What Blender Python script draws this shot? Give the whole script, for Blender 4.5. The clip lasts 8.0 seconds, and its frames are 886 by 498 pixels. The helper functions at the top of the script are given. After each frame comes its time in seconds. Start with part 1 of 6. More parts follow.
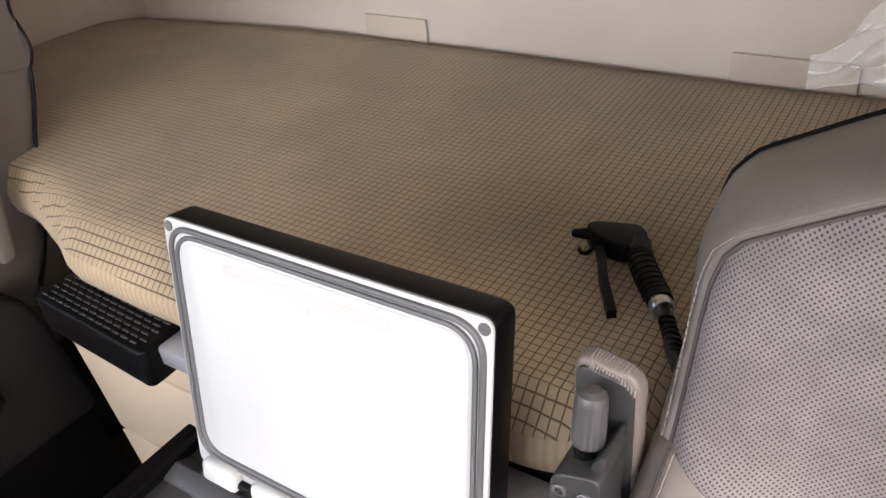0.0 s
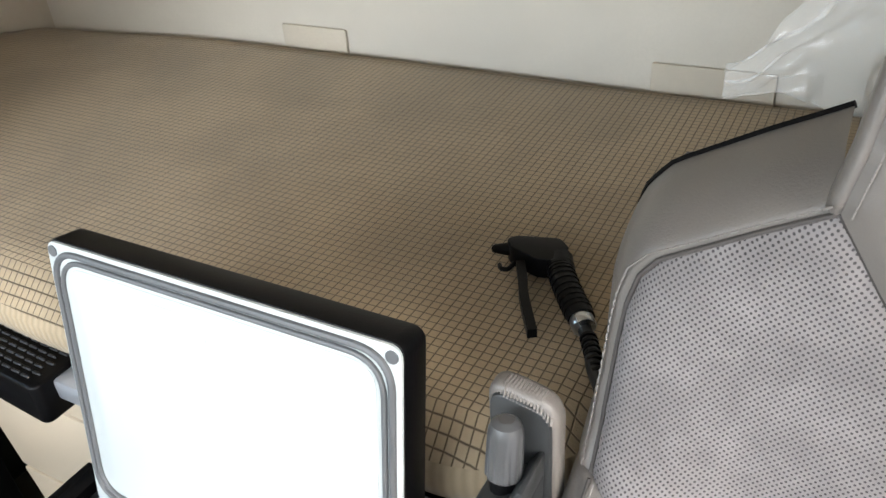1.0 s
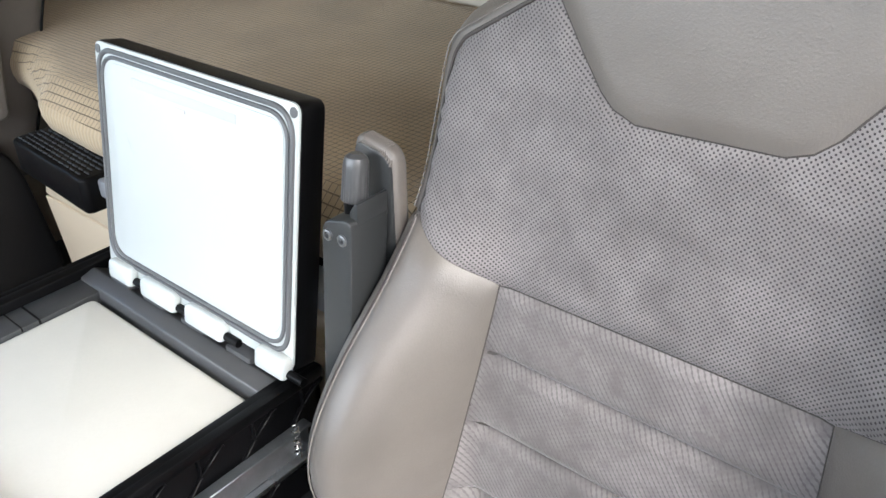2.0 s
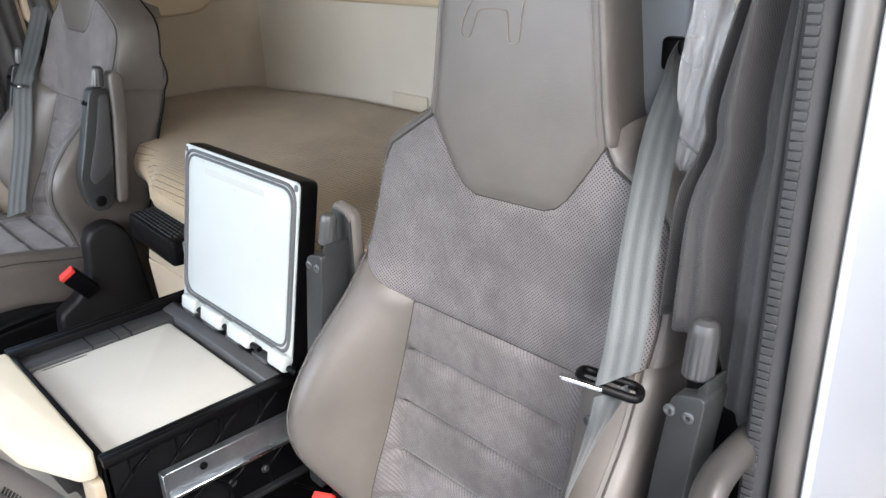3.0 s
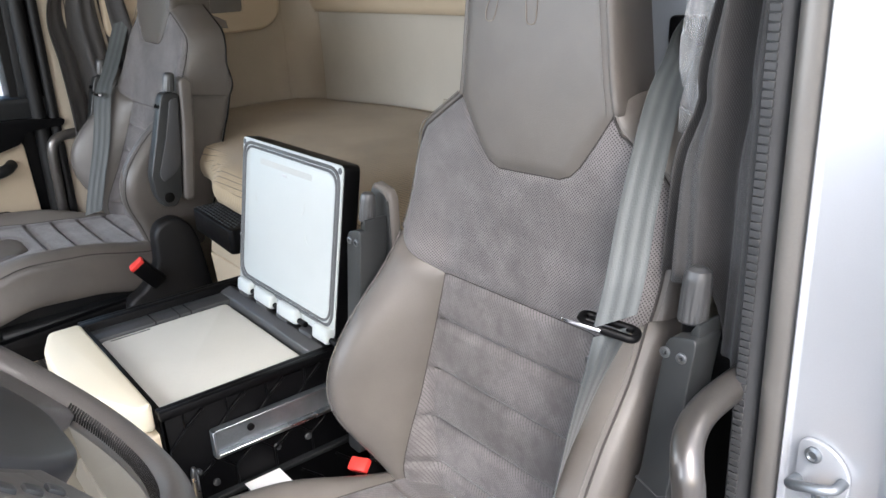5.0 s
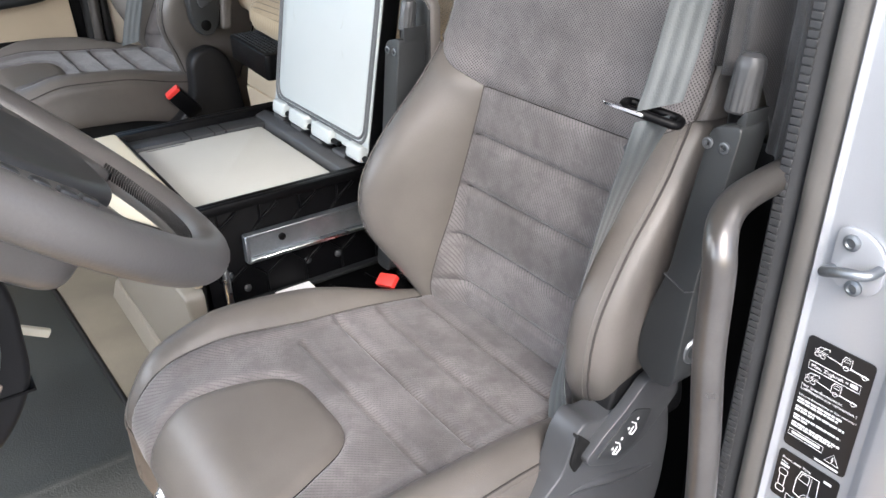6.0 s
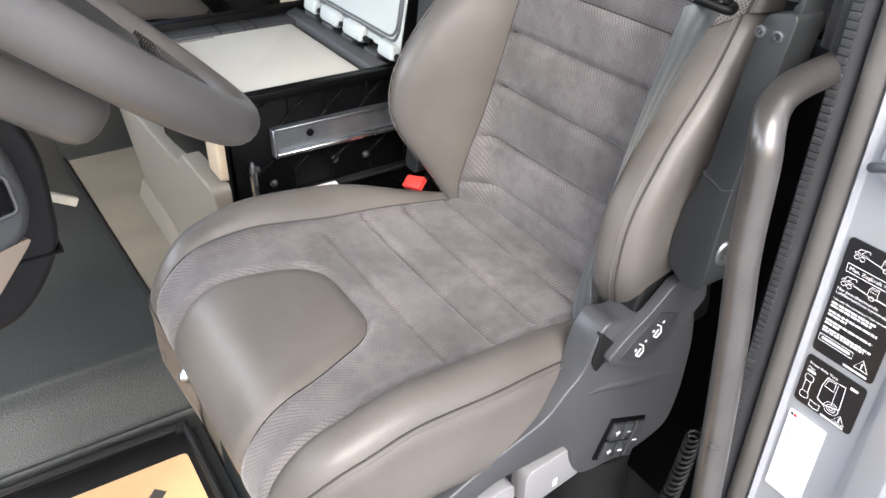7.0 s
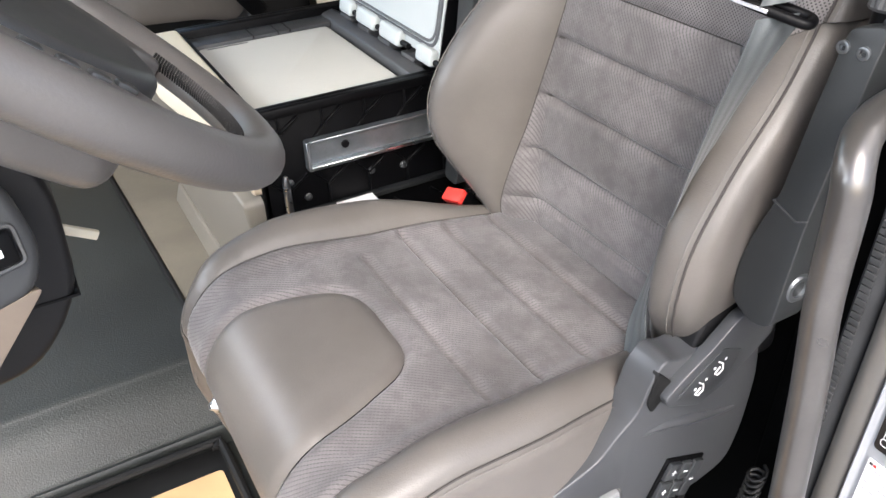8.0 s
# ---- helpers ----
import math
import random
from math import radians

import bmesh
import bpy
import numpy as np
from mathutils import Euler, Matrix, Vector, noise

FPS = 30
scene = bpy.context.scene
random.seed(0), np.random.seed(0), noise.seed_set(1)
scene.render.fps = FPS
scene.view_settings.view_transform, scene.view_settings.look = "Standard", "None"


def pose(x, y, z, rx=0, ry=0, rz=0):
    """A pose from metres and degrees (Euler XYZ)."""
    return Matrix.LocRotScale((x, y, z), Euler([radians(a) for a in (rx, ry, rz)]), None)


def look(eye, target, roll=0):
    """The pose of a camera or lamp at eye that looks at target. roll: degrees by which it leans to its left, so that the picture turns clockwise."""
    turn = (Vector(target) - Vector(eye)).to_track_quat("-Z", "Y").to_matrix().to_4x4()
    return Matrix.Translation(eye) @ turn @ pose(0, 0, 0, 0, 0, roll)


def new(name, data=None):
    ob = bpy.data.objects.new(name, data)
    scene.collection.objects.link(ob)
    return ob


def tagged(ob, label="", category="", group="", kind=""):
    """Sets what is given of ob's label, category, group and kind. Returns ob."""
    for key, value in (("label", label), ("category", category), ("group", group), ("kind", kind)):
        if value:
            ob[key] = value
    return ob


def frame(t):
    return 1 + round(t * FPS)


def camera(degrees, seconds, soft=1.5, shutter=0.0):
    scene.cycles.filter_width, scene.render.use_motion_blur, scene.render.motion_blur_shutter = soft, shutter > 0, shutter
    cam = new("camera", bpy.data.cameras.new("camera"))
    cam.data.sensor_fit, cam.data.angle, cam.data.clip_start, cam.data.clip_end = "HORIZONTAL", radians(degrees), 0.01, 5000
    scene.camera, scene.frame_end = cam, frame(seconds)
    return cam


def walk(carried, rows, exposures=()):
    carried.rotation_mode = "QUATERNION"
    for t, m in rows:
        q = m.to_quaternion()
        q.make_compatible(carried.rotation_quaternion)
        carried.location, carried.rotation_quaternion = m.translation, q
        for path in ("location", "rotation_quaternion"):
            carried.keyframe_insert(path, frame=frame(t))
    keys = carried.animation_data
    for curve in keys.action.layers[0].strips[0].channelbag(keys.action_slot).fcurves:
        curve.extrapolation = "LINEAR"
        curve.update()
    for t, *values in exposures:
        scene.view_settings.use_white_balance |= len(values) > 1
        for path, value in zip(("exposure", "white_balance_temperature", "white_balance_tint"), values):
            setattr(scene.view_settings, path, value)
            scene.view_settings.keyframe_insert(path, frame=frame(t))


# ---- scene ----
cam = camera(58.9, 8.0)
PATH = [
    (0, (0.641, 0.708, 1.276), (-0.349, 2.059, 0.184), -6.3),
    (0.6, (0.631, 0.739, 1.266), (-0.239, 2.177, 0.181), -5.3),
    (1.1, (0.65, 0.749, 1.258), (-0.217, 2.192, 0.179), -4.4),
    (1.5, (0.726, 0.736, 1.238), (-0.215, 2.145, 0.175), -3.3),
    (2, (0.941, 0.634, 1.181), (-0.159, 1.954, 0.158), -0.9),
    (2.2, (1.044, 0.598, 1.198), (-0.112, 1.863, 0.167), -1.5),
    (3.3, (1.371, 0.479, 1.273), (-0.038, 1.738, 0.617), -1.8),
    (3.5, (1.383, 0.471, 1.279), (-0.041, 1.736, 0.666), -2.1),
    (4, (1.406, 0.468, 1.289), (-0.055, 1.732, 0.773), -2.8),
    (4.2, (1.409, 0.46, 1.286), (-0.057, 1.721, 0.775), -2.7),
    (5.3, (1.435, 0.475, 1.184), (-0.055, 1.559, 0.406), -3.0),
    (5.5, (1.44, 0.472, 1.161), (-0.039, 1.531, 0.329), -2.3),
    (6, (1.447, 0.45, 1.12), (-0.001, 1.454, 0.175), -0.8),
    (6.5, (1.451, 0.442, 1.092), (0.029, 1.396, 0.057), 0.5),
    (7, (1.451, 0.438, 1.074), (0.044, 1.348, -0.018), 1.0),
    (7.5, (1.446, 0.441, 1.066), (0.039, 1.305, -0.063), 0.2),
    (8, (1.388, 0.476, 1.08), (-0.055, 1.287, -0.043), -1.1),
]
walk(cam, [(t, look(eye, target, roll)) for t, eye, target, roll in PATH],
     [(0.0, 2.15, 6700, 20), (0.6, 2.35, 6250, 9), (1.1, 2.4, 6250, 7), (1.5, 2.44, 6250, 5), (2.0, 2.18, 6050, 8), (3.5, 1.98, 6100, 10), (4.2, 1.88, 6100, 10), (5.5, 1.8, 6100, 10), (7.5, 1.84, 6200, 10), (8.0, 1.9, 6200, 10)])

# ---- daylight ----
world = bpy.data.worlds.new("daylight")
scene.world = world
world.use_nodes = True
wn = world.node_tree
sky = wn.nodes.new("ShaderNodeTexSky")
sky.sky_type, sky.sun_disc = "NISHITA", False
sky.sun_elevation, sky.sun_rotation = radians(45), radians(117)
sky.dust_density, sky.air_density = 4.0, 1.0
wn.links.new(sky.outputs[0], wn.nodes["Background"].inputs[0])
wn.nodes["Background"].inputs[1].default_value = 0.15
sun = new("sun", bpy.data.lights.new("sun", "SUN"))
sun.data.energy, sun.data.angle, sun.data.color = 0.75, radians(25), (1.0, 0.99, 0.975)
sun.matrix_world = look((4.6, -2.4, 5.2), (0.0, 0.0, 0.0))


def window_light(name, at, towards, width, height, watts, color):
    """Sky light that falls in through a window opening."""
    lamp = new(name, bpy.data.lights.new(name, "AREA"))
    lamp.data.shape, lamp.data.size, lamp.data.size_y = "RECTANGLE", width, height
    lamp.data.energy, lamp.data.color = watts, color
    lamp.matrix_world = look(at, towards)


window_light("windscreen_daylight", (0.0, -0.47, 1.255), (0.0, 1.5, 0.95), 2.1, 0.56, 9.2, (0.95, 0.975, 1.0))
window_light("side_window_daylight", (-1.09, 0.25, 1.22), (0.5, 0.6, 1.0), 1.2, 0.5, 0.3, (0.96, 0.98, 1.0))

# ---- builders ----
def value(nt, x, socket):
    if isinstance(x, (int, float)):
        socket.default_value = x
    else:
        nt.links.new(x, socket)


def calc(nt, op, a, b=0.0, c=0.0):
    n = nt.nodes.new("ShaderNodeMath")
    n.operation = op
    for x, socket in zip((a, b, c), n.inputs):
        value(nt, x, socket)
    return n.outputs[0]


def noise_of(nt, vector, scale, detail=4.0, rough=0.55):
    n = nt.nodes.new("ShaderNodeTexNoise")
    n.inputs["Scale"].default_value, n.inputs["Detail"].default_value, n.inputs["Roughness"].default_value = scale, detail, rough
    nt.links.new(vector, n.inputs["Vector"])
    return n.outputs[0]


def blend(nt, factor, a, b):
    n = nt.nodes.new("ShaderNodeMix")
    n.data_type = "RGBA"
    value(nt, factor, n.inputs[0])
    for x, socket in ((a, n.inputs[6]), (b, n.inputs[7])):
        if isinstance(x, tuple):
            socket.default_value = (*x, 1)
        else:
            nt.links.new(x, socket)
    return n.outputs[2]


def ramp(nt, x, lo, hi):
    n = nt.nodes.new("ShaderNodeMapRange")
    n.interpolation_type = "SMOOTHSTEP"
    nt.links.new(x, n.inputs[0])
    n.inputs[1].default_value, n.inputs[2].default_value = lo, hi
    return n.outputs[0]


def surface(name, color, rough=0.5, metal=0.0, vary=0.12, large=6.0, grain=220.0, bump=0.15, depth=0.0006, pattern=None,
            coat=0.0, sheen=0.0, spec=0.5, rough_vary=0.08):
    """A procedural material: base colour with stains and grain, fine relief, and if given a pattern(nt, uv, object coordinates) that
    returns (mask, its colour, its height)."""
    m = bpy.data.materials.new(name)
    m.use_nodes = True
    nt = m.node_tree
    p = nt.nodes["Principled BSDF"]
    co = nt.nodes.new("ShaderNodeTexCoord")
    ob, uv = co.outputs["Object"], co.outputs["UV"]
    stain, fine = noise_of(nt, ob, large, 5.0), noise_of(nt, ob, grain, 3.0)
    dark = tuple(c * (1 - 2 * vary) for c in color)
    light = tuple(min(1.0, c * (1 + vary)) for c in color)
    col = blend(nt, ramp(nt, stain, 0.3, 0.7), dark, light)
    col = blend(nt, calc(nt, "MULTIPLY", ramp(nt, fine, 0.35, 0.7), 0.35), col, tuple(c * (1 - 1.5 * vary) for c in color))
    height = fine
    if pattern:
        mask, tone, lift = pattern(nt, uv, ob)
        col = blend(nt, mask, col, tone)
        height = calc(nt, "MULTIPLY_ADD", mask, lift, height)
    nt.links.new(col, p.inputs["Base Color"])
    p.inputs["Metallic"].default_value = metal
    nt.links.new(calc(nt, "MULTIPLY_ADD", stain, 2 * rough_vary, rough - rough_vary), p.inputs["Roughness"])
    p.inputs["Specular IOR Level"].default_value = spec
    p.inputs["Coat Weight"].default_value, p.inputs["Coat Roughness"].default_value = coat, 0.15
    p.inputs["Sheen Weight"].default_value, p.inputs["Sheen Roughness"].default_value = sheen, 0.4
    if bump:
        b = nt.nodes.new("ShaderNodeBump")
        b.inputs["Strength"].default_value, b.inputs["Distance"].default_value = bump, depth
        nt.links.new(height, b.inputs["Height"])
        nt.links.new(b.outputs[0], p.inputs["Normal"])
    return m


def cells(nt, uv, pitch, stagger=True):
    """Distance to the nearest point of a square lattice, with a second one in its middles if staggered."""
    sep = nt.nodes.new("ShaderNodeSeparateXYZ")
    nt.links.new(uv, sep.inputs[0])
    out = []
    for off in ((0.0, 0.5) if stagger else (0.0,)):
        d = []
        for k in (0, 1):
            f = calc(nt, "FRACT", calc(nt, "MULTIPLY_ADD", sep.outputs[k], 1 / pitch, 100 + off))
            d.append(calc(nt, "POWER", calc(nt, "ABSOLUTE", calc(nt, "SUBTRACT", f, 0.5)), 2.0))
        out.append(calc(nt, "SQRT", calc(nt, "ADD", *d)))
    return calc(nt, "MINIMUM", *out) if stagger else out[0]


def dots(pitch, size, tone, lift=-6.0):
    def made(nt, uv, ob):
        d = cells(nt, uv, pitch)
        n = nt.nodes.new("ShaderNodeMapRange")
        nt.links.new(d, n.inputs[0])
        n.inputs[1].default_value, n.inputs[2].default_value = size * 1.25 / pitch, size * 0.8 / pitch
        return n.outputs[0], tone, lift
    return made


def velour(pitch, size, tone, nap):
    """Fine staggered dots under cloudy brushed patches."""
    def made(nt, uv, ob):
        d = cells(nt, uv, pitch)
        n = nt.nodes.new("ShaderNodeMapRange")
        nt.links.new(d, n.inputs[0])
        n.inputs[1].default_value, n.inputs[2].default_value = size * 1.2 / pitch, size * 0.8 / pitch
        cloud = ramp(nt, noise_of(nt, ob, 16.0, 6.0, 0.65), 0.40, 0.64)
        dot = calc(nt, "MULTIPLY", n.outputs[0], calc(nt, "MULTIPLY_ADD", cloud, 0.10, 0.90))
        return calc(nt, "MAXIMUM", dot, calc(nt, "MULTIPLY", cloud, nap)), tone, -2.0
    return made


def twill(pitch, tone, nap):
    """Fine slanting ribs, broken into short floats, under cloudy brushed patches."""
    def made(nt, uv, ob):
        sep = nt.nodes.new("ShaderNodeSeparateXYZ")
        nt.links.new(uv, sep.inputs[0])
        k = 2 * math.pi / pitch
        slant = calc(nt, "MULTIPLY_ADD", sep.outputs[1], 0.62 * k, calc(nt, "MULTIPLY", sep.outputs[0], 0.78 * k))
        cross = calc(nt, "MULTIPLY_ADD", sep.outputs[1], -0.9 * k, calc(nt, "MULTIPLY", sep.outputs[0], 0.55 * k))
        rib = ramp(nt, calc(nt, "MULTIPLY_ADD", calc(nt, "SINE", cross), 0.28, calc(nt, "SINE", slant)), 0.1, 0.95)
        cloud = ramp(nt, noise_of(nt, ob, 15.0, 7.0, 0.68), 0.42, 0.62)
        fleck = ramp(nt, noise_of(nt, ob, 60.0, 4.0, 0.6), 0.45, 0.65)
        patch = calc(nt, "MULTIPLY", calc(nt, "MULTIPLY_ADD", fleck, 0.35, cloud), nap)
        return calc(nt, "MAXIMUM", calc(nt, "MULTIPLY", rib, 0.50), patch), tone, -2.0
    return made


def lattice(pitch, width, tone, lift=-3.0):
    def made(nt, uv, ob):
        sep = nt.nodes.new("ShaderNodeSeparateXYZ")
        nt.links.new(uv, sep.inputs[0])
        e = []
        for k in (0, 1):
            f = calc(nt, "FRACT", calc(nt, "MULTIPLY_ADD", sep.outputs[k], 1 / pitch, 100.0))
            e.append(ramp(nt, calc(nt, "ABSOLUTE", calc(nt, "SUBTRACT", f, 0.5)), 0.5 - width / pitch, 0.5 - 0.2 * width / pitch))
        return calc(nt, "MAXIMUM", *e), tone, lift
    return made


def ribbed(pitch, tone, axis=0, lift=-3.0, amount=0.6):
    def made(nt, uv, ob):
        sep = nt.nodes.new("ShaderNodeSeparateXYZ")
        nt.links.new(uv, sep.inputs[0])
        f = calc(nt, "SINE", calc(nt, "MULTIPLY", sep.outputs[axis], 2 * math.pi / pitch))
        return calc(nt, "MULTIPLY", calc(nt, "MULTIPLY_ADD", f, 0.5, 0.5), amount), tone, lift
    return made


def thing(name, base, label, category, group="", kind=""):
    ob = new(name)
    ob.empty_display_size = 0.05
    ob.matrix_world = Matrix.Translation(base)
    ob["base"] = base
    return tagged(ob, label, category, group, kind)


def finish(bm, name, material, smooth=True, crease=40):
    bmesh.ops.remove_doubles(bm, verts=bm.verts, dist=1e-6)
    bmesh.ops.recalc_face_normals(bm, faces=bm.faces)
    me = bpy.data.meshes.new(name)
    for f in bm.faces:
        f.smooth = smooth
    if smooth:
        for e in bm.edges:
            e.smooth = not (len(e.link_faces) == 2 and e.calc_face_angle(0) > radians(crease))
    bm.to_mesh(me)
    bm.free()
    me.materials.append(material)
    return me


def root_shift(ob):
    while ob.parent:
        ob = ob.parent
    return Matrix.Translation(-Vector(ob["base"])) if "base" in ob else Matrix.Identity(4)


def part(name, bm, material, parent=None, label="", smooth=True, crease=40):
    """Links a bmesh, in the place's own coordinates, as one mesh under a thing or a part of it."""
    ob = new(name, finish(bm, name, material, smooth, crease))
    if parent:
        ob.parent = parent
        if not parent.parent:
            ob.matrix_parent_inverse = root_shift(parent)
    return tagged(ob, label)


def solo(name, bm, material, label, category, group="", kind="", crease=40):
    """A thing of one mesh."""
    return tagged(part(name, bm, material, None, "", True, crease), label, category, group, kind)


def box(x0, x1, y0, y1, z0, z1, bevel=0.003, seg=2, m=None, bm=None):
    bm2 = bmesh.new()
    bmesh.ops.create_cube(bm2, size=1.0)
    for v in bm2.verts:
        v.co = Vector(((x0 + x1) / 2 + v.co.x * (x1 - x0), (y0 + y1) / 2 + v.co.y * (y1 - y0), (z0 + z1) / 2 + v.co.z * (z1 - z0)))
    if bevel:
        bmesh.ops.bevel(bm2, geom=bm2.edges[:], offset=bevel, segments=seg, profile=0.5, affect="EDGES")
    if m:
        bm2.transform(m)
    return merge(bm, bm2)


def merge(bm, other):
    if bm is None:
        return other
    me = bpy.data.meshes.new("joined")
    other.to_mesh(me)
    other.free()
    bm.from_mesh(me)
    bpy.data.meshes.remove(me)
    return bm


def extrude(outline, lo, hi, axis="z", bevel=0.003, seg=2, bm=None, m=None):
    """A prism over a closed 2D outline. axis z: (x, y); x: (y, z); y: (x, z)."""
    put = {"z": lambda a, b, c: (a, b, c), "x": lambda a, b, c: (c, a, b), "y": lambda a, b, c: (a, c, b)}[axis]
    b2 = bmesh.new()
    low = [b2.verts.new(put(a, b, lo)) for a, b in outline]
    high = [b2.verts.new(put(a, b, hi)) for a, b in outline]
    n = len(outline)
    b2.faces.new(low[::-1]), b2.faces.new(high)
    for i in range(n):
        b2.faces.new((low[i], low[(i + 1) % n], high[(i + 1) % n], high[i]))
    bmesh.ops.recalc_face_normals(b2, faces=b2.faces)
    if bevel:
        sharp = [e for e in b2.edges if e.calc_face_angle(0) > radians(25)]
        bmesh.ops.bevel(b2, geom=sharp, offset=bevel, segments=seg, profile=0.5, affect="EDGES", clamp_overlap=True)
    if m:
        b2.transform(m)
    return merge(bm, b2)


def rounded(points, radius, n=6):
    """A closed outline with its corners rounded."""
    out = []
    pts = [Vector(p) for p in points]
    for i, p in enumerate(pts):
        a, b = pts[i - 1] - p, pts[(i + 1) % len(pts)] - p
        r = min(radius, a.length * 0.45, b.length * 0.45)
        s, e = p + a.normalized() * r, p + b.normalized() * r
        for k in range(n + 1):
            t = k / n
            out.append(tuple((1 - t) ** 2 * s + 2 * t * (1 - t) * p + t * t * e))
    return out


def spline(points, n=8, closed=False):
    pts = [Vector(p) for p in points]
    out, m = [], len(pts)
    for i in range(m if closed else m - 1):
        p0, p1, p2, p3 = (pts[(i + k) % m] if closed else pts[min(max(i + k, 0), m - 1)] for k in (-1, 0, 1, 2))
        for k in range(n):
            t = k / n
            out.append(0.5 * (2 * p1 + (p2 - p0) * t + (2 * p0 - 5 * p1 + 4 * p2 - p3) * t * t + (3 * p1 - p0 - 3 * p2 + p3) * t ** 3))
    return out if closed else out + [pts[-1]]


def sweep(path, section, closed=False, up=(0, 0, 1), caps=True, scale=None, bm=None):
    """Sweeps a closed 2D section along a path of 3D points."""
    path = [Vector(p) for p in path]
    b2 = bmesh.new()
    rings, n = [], len(path)
    side = None
    for i, p in enumerate(path):
        a, b = path[(i - 1) % n if closed else max(i - 1, 0)], path[(i + 1) % n if closed else min(i + 1, n - 1)]
        d = (b - a).normalized()
        ref = side if side is not None else Vector(up).cross(d)
        if ref.length < 1e-4:
            ref = Vector((1, 0, 0)).cross(d)
        ref = (ref - d * ref.dot(d)).normalized()
        side = ref
        over = d.cross(ref)
        k = scale(i / max(n - 1, 1)) if scale else 1.0
        rings.append([b2.verts.new(p + ref * x * k + over * y * k) for x, y in section])
    m = len(section)
    for i in range(n if closed else n - 1):
        r0, r1 = rings[i], rings[(i + 1) % n]
        for j in range(m):
            b2.faces.new((r0[j], r0[(j + 1) % m], r1[(j + 1) % m], r1[j]))
    if caps and not closed:
        b2.faces.new(rings[0][::-1]), b2.faces.new(rings[-1])
    return merge(bm, b2)


def circle(r, n=10):
    return [(r * math.cos(2 * math.pi * k / n), r * math.sin(2 * math.pi * k / n)) for k in range(n)]


def tube(path, r, n=10, closed=False, bm=None, scale=None):
    return sweep(path, circle(r, n), closed, bm=bm, scale=scale)


def lathe(profile, a, b, n=20, bm=None):
    """Revolves (distance along, radius) pairs about the line from a towards b."""
    a, b = Vector(a), Vector(b)
    d = (b - a).normalized()
    u = d.orthogonal().normalized()
    w = d.cross(u)
    b2 = bmesh.new()
    rings = [[b2.verts.new(a + d * h + (u * math.cos(t) + w * math.sin(t)) * r) for t in (2 * math.pi * k / n for k in range(n))] for h, r in profile]
    for r0, r1 in zip(rings, rings[1:]):
        for j in range(n):
            b2.faces.new((r0[j], r0[(j + 1) % n], r1[(j + 1) % n], r1[j]))
    b2.faces.new(rings[0][::-1]), b2.faces.new(rings[-1])
    return merge(bm, b2)


def inside(poly, p):
    hit = False
    for (x0, y0), (x1, y1) in zip(poly, poly[1:] + poly[:1]):
        if (y0 > p[1]) != (y1 > p[1]) and p[0] < (x1 - x0) * (p[1] - y0) / (y1 - y0) + x0:
            hit = not hit
    return hit


def segments_distance(points, lines):
    P = np.array(points)
    best = np.full(len(P), 1e9)
    for line in lines:
        for a, b in zip(line, line[1:]):
            a, b = np.array(a), np.array(b)
            d = b - a
            t = np.clip(((P - a) @ d) / max(d @ d, 1e-12), 0, 1)
            best = np.minimum(best, np.linalg.norm(P - (a + t[:, None] * d), axis=1))
    return best


def resample(line, step, closed=True):
    out = []
    pts = [np.array(p, float) for p in line]
    for a, b in zip(pts, (pts[1:] + pts[:1]) if closed else pts[1:]):
        n = max(1, int(np.ceil(np.linalg.norm(b - a) / step)))
        out += [tuple(a + (b - a) * k / n) for k in range(n)]
    return out if closed else out + [tuple(pts[-1])]


def normal_at(surf, s, t):
    e = 1e-3
    a, b = Vector(surf(s + e, t)) - Vector(surf(s - e, t)), Vector(surf(s, t + e)) - Vector(surf(s, t - e))
    n = a.cross(b)
    return n.normalized() if n.length > 1e-12 else Vector((0, 0, 1))


def panel(name, outline, surf, material, parent, label="", step=0.012, groove=0.004, width=0.007, quilts=(), quilt=0.004, flip=False, thick=0.0):
    """A sewn panel: an outline in the (s, t) of a curved surface, sunk along its seams and quilting lines."""
    from mathutils.geometry import delaunay_2d_cdt
    edge = resample(outline, step * 0.8)
    lo, hi = np.min(edge, 0), np.max(edge, 0)
    pts = []
    row = 0
    y = lo[1] + step / 2
    while y < hi[1]:
        x = lo[0] + step / 2 + (row % 2) * step / 2
        while x < hi[0]:
            pts.append((x, y))
            x += step
        y += step * 0.87
        row += 1
    near = segments_distance(pts, [edge + edge[:1]])
    pts = [p for p, d in zip(pts, near) if d > step * 0.45 and inside(edge, p)]
    both = edge + pts
    v, e, f, *_ = delaunay_2d_cdt([Vector(p) for p in both], [], [list(range(len(edge)))], 1, 1e-6)
    v = [tuple(p) for p in v]
    d = segments_distance(v, [edge + edge[:1]])
    dq = segments_distance(v, quilts) if quilts else None
    bm = bmesh.new()
    uvl = bm.loops.layers.uv.new("UVMap")
    made = []
    for i, (s, t) in enumerate(v):
        off = groove * math.exp(-(d[i] / width) ** 2)
        if quilts:
            off = max(off, quilt * math.exp(-(dq[i] / width) ** 2))
        n = normal_at(surf, s, t)
        made.append(bm.verts.new(Vector(surf(s, t)) - n * off * (-1 if flip else 1)))
    for face in f:
        if len(set(face)) == 3:
            try:
                q = bm.faces.new([made[i] for i in face])
            except ValueError:
                continue
            for loop, i in zip(q.loops, face):
                loop[uvl].uv = v[i]
    return part(name, bm, material, parent, label, crease=75)


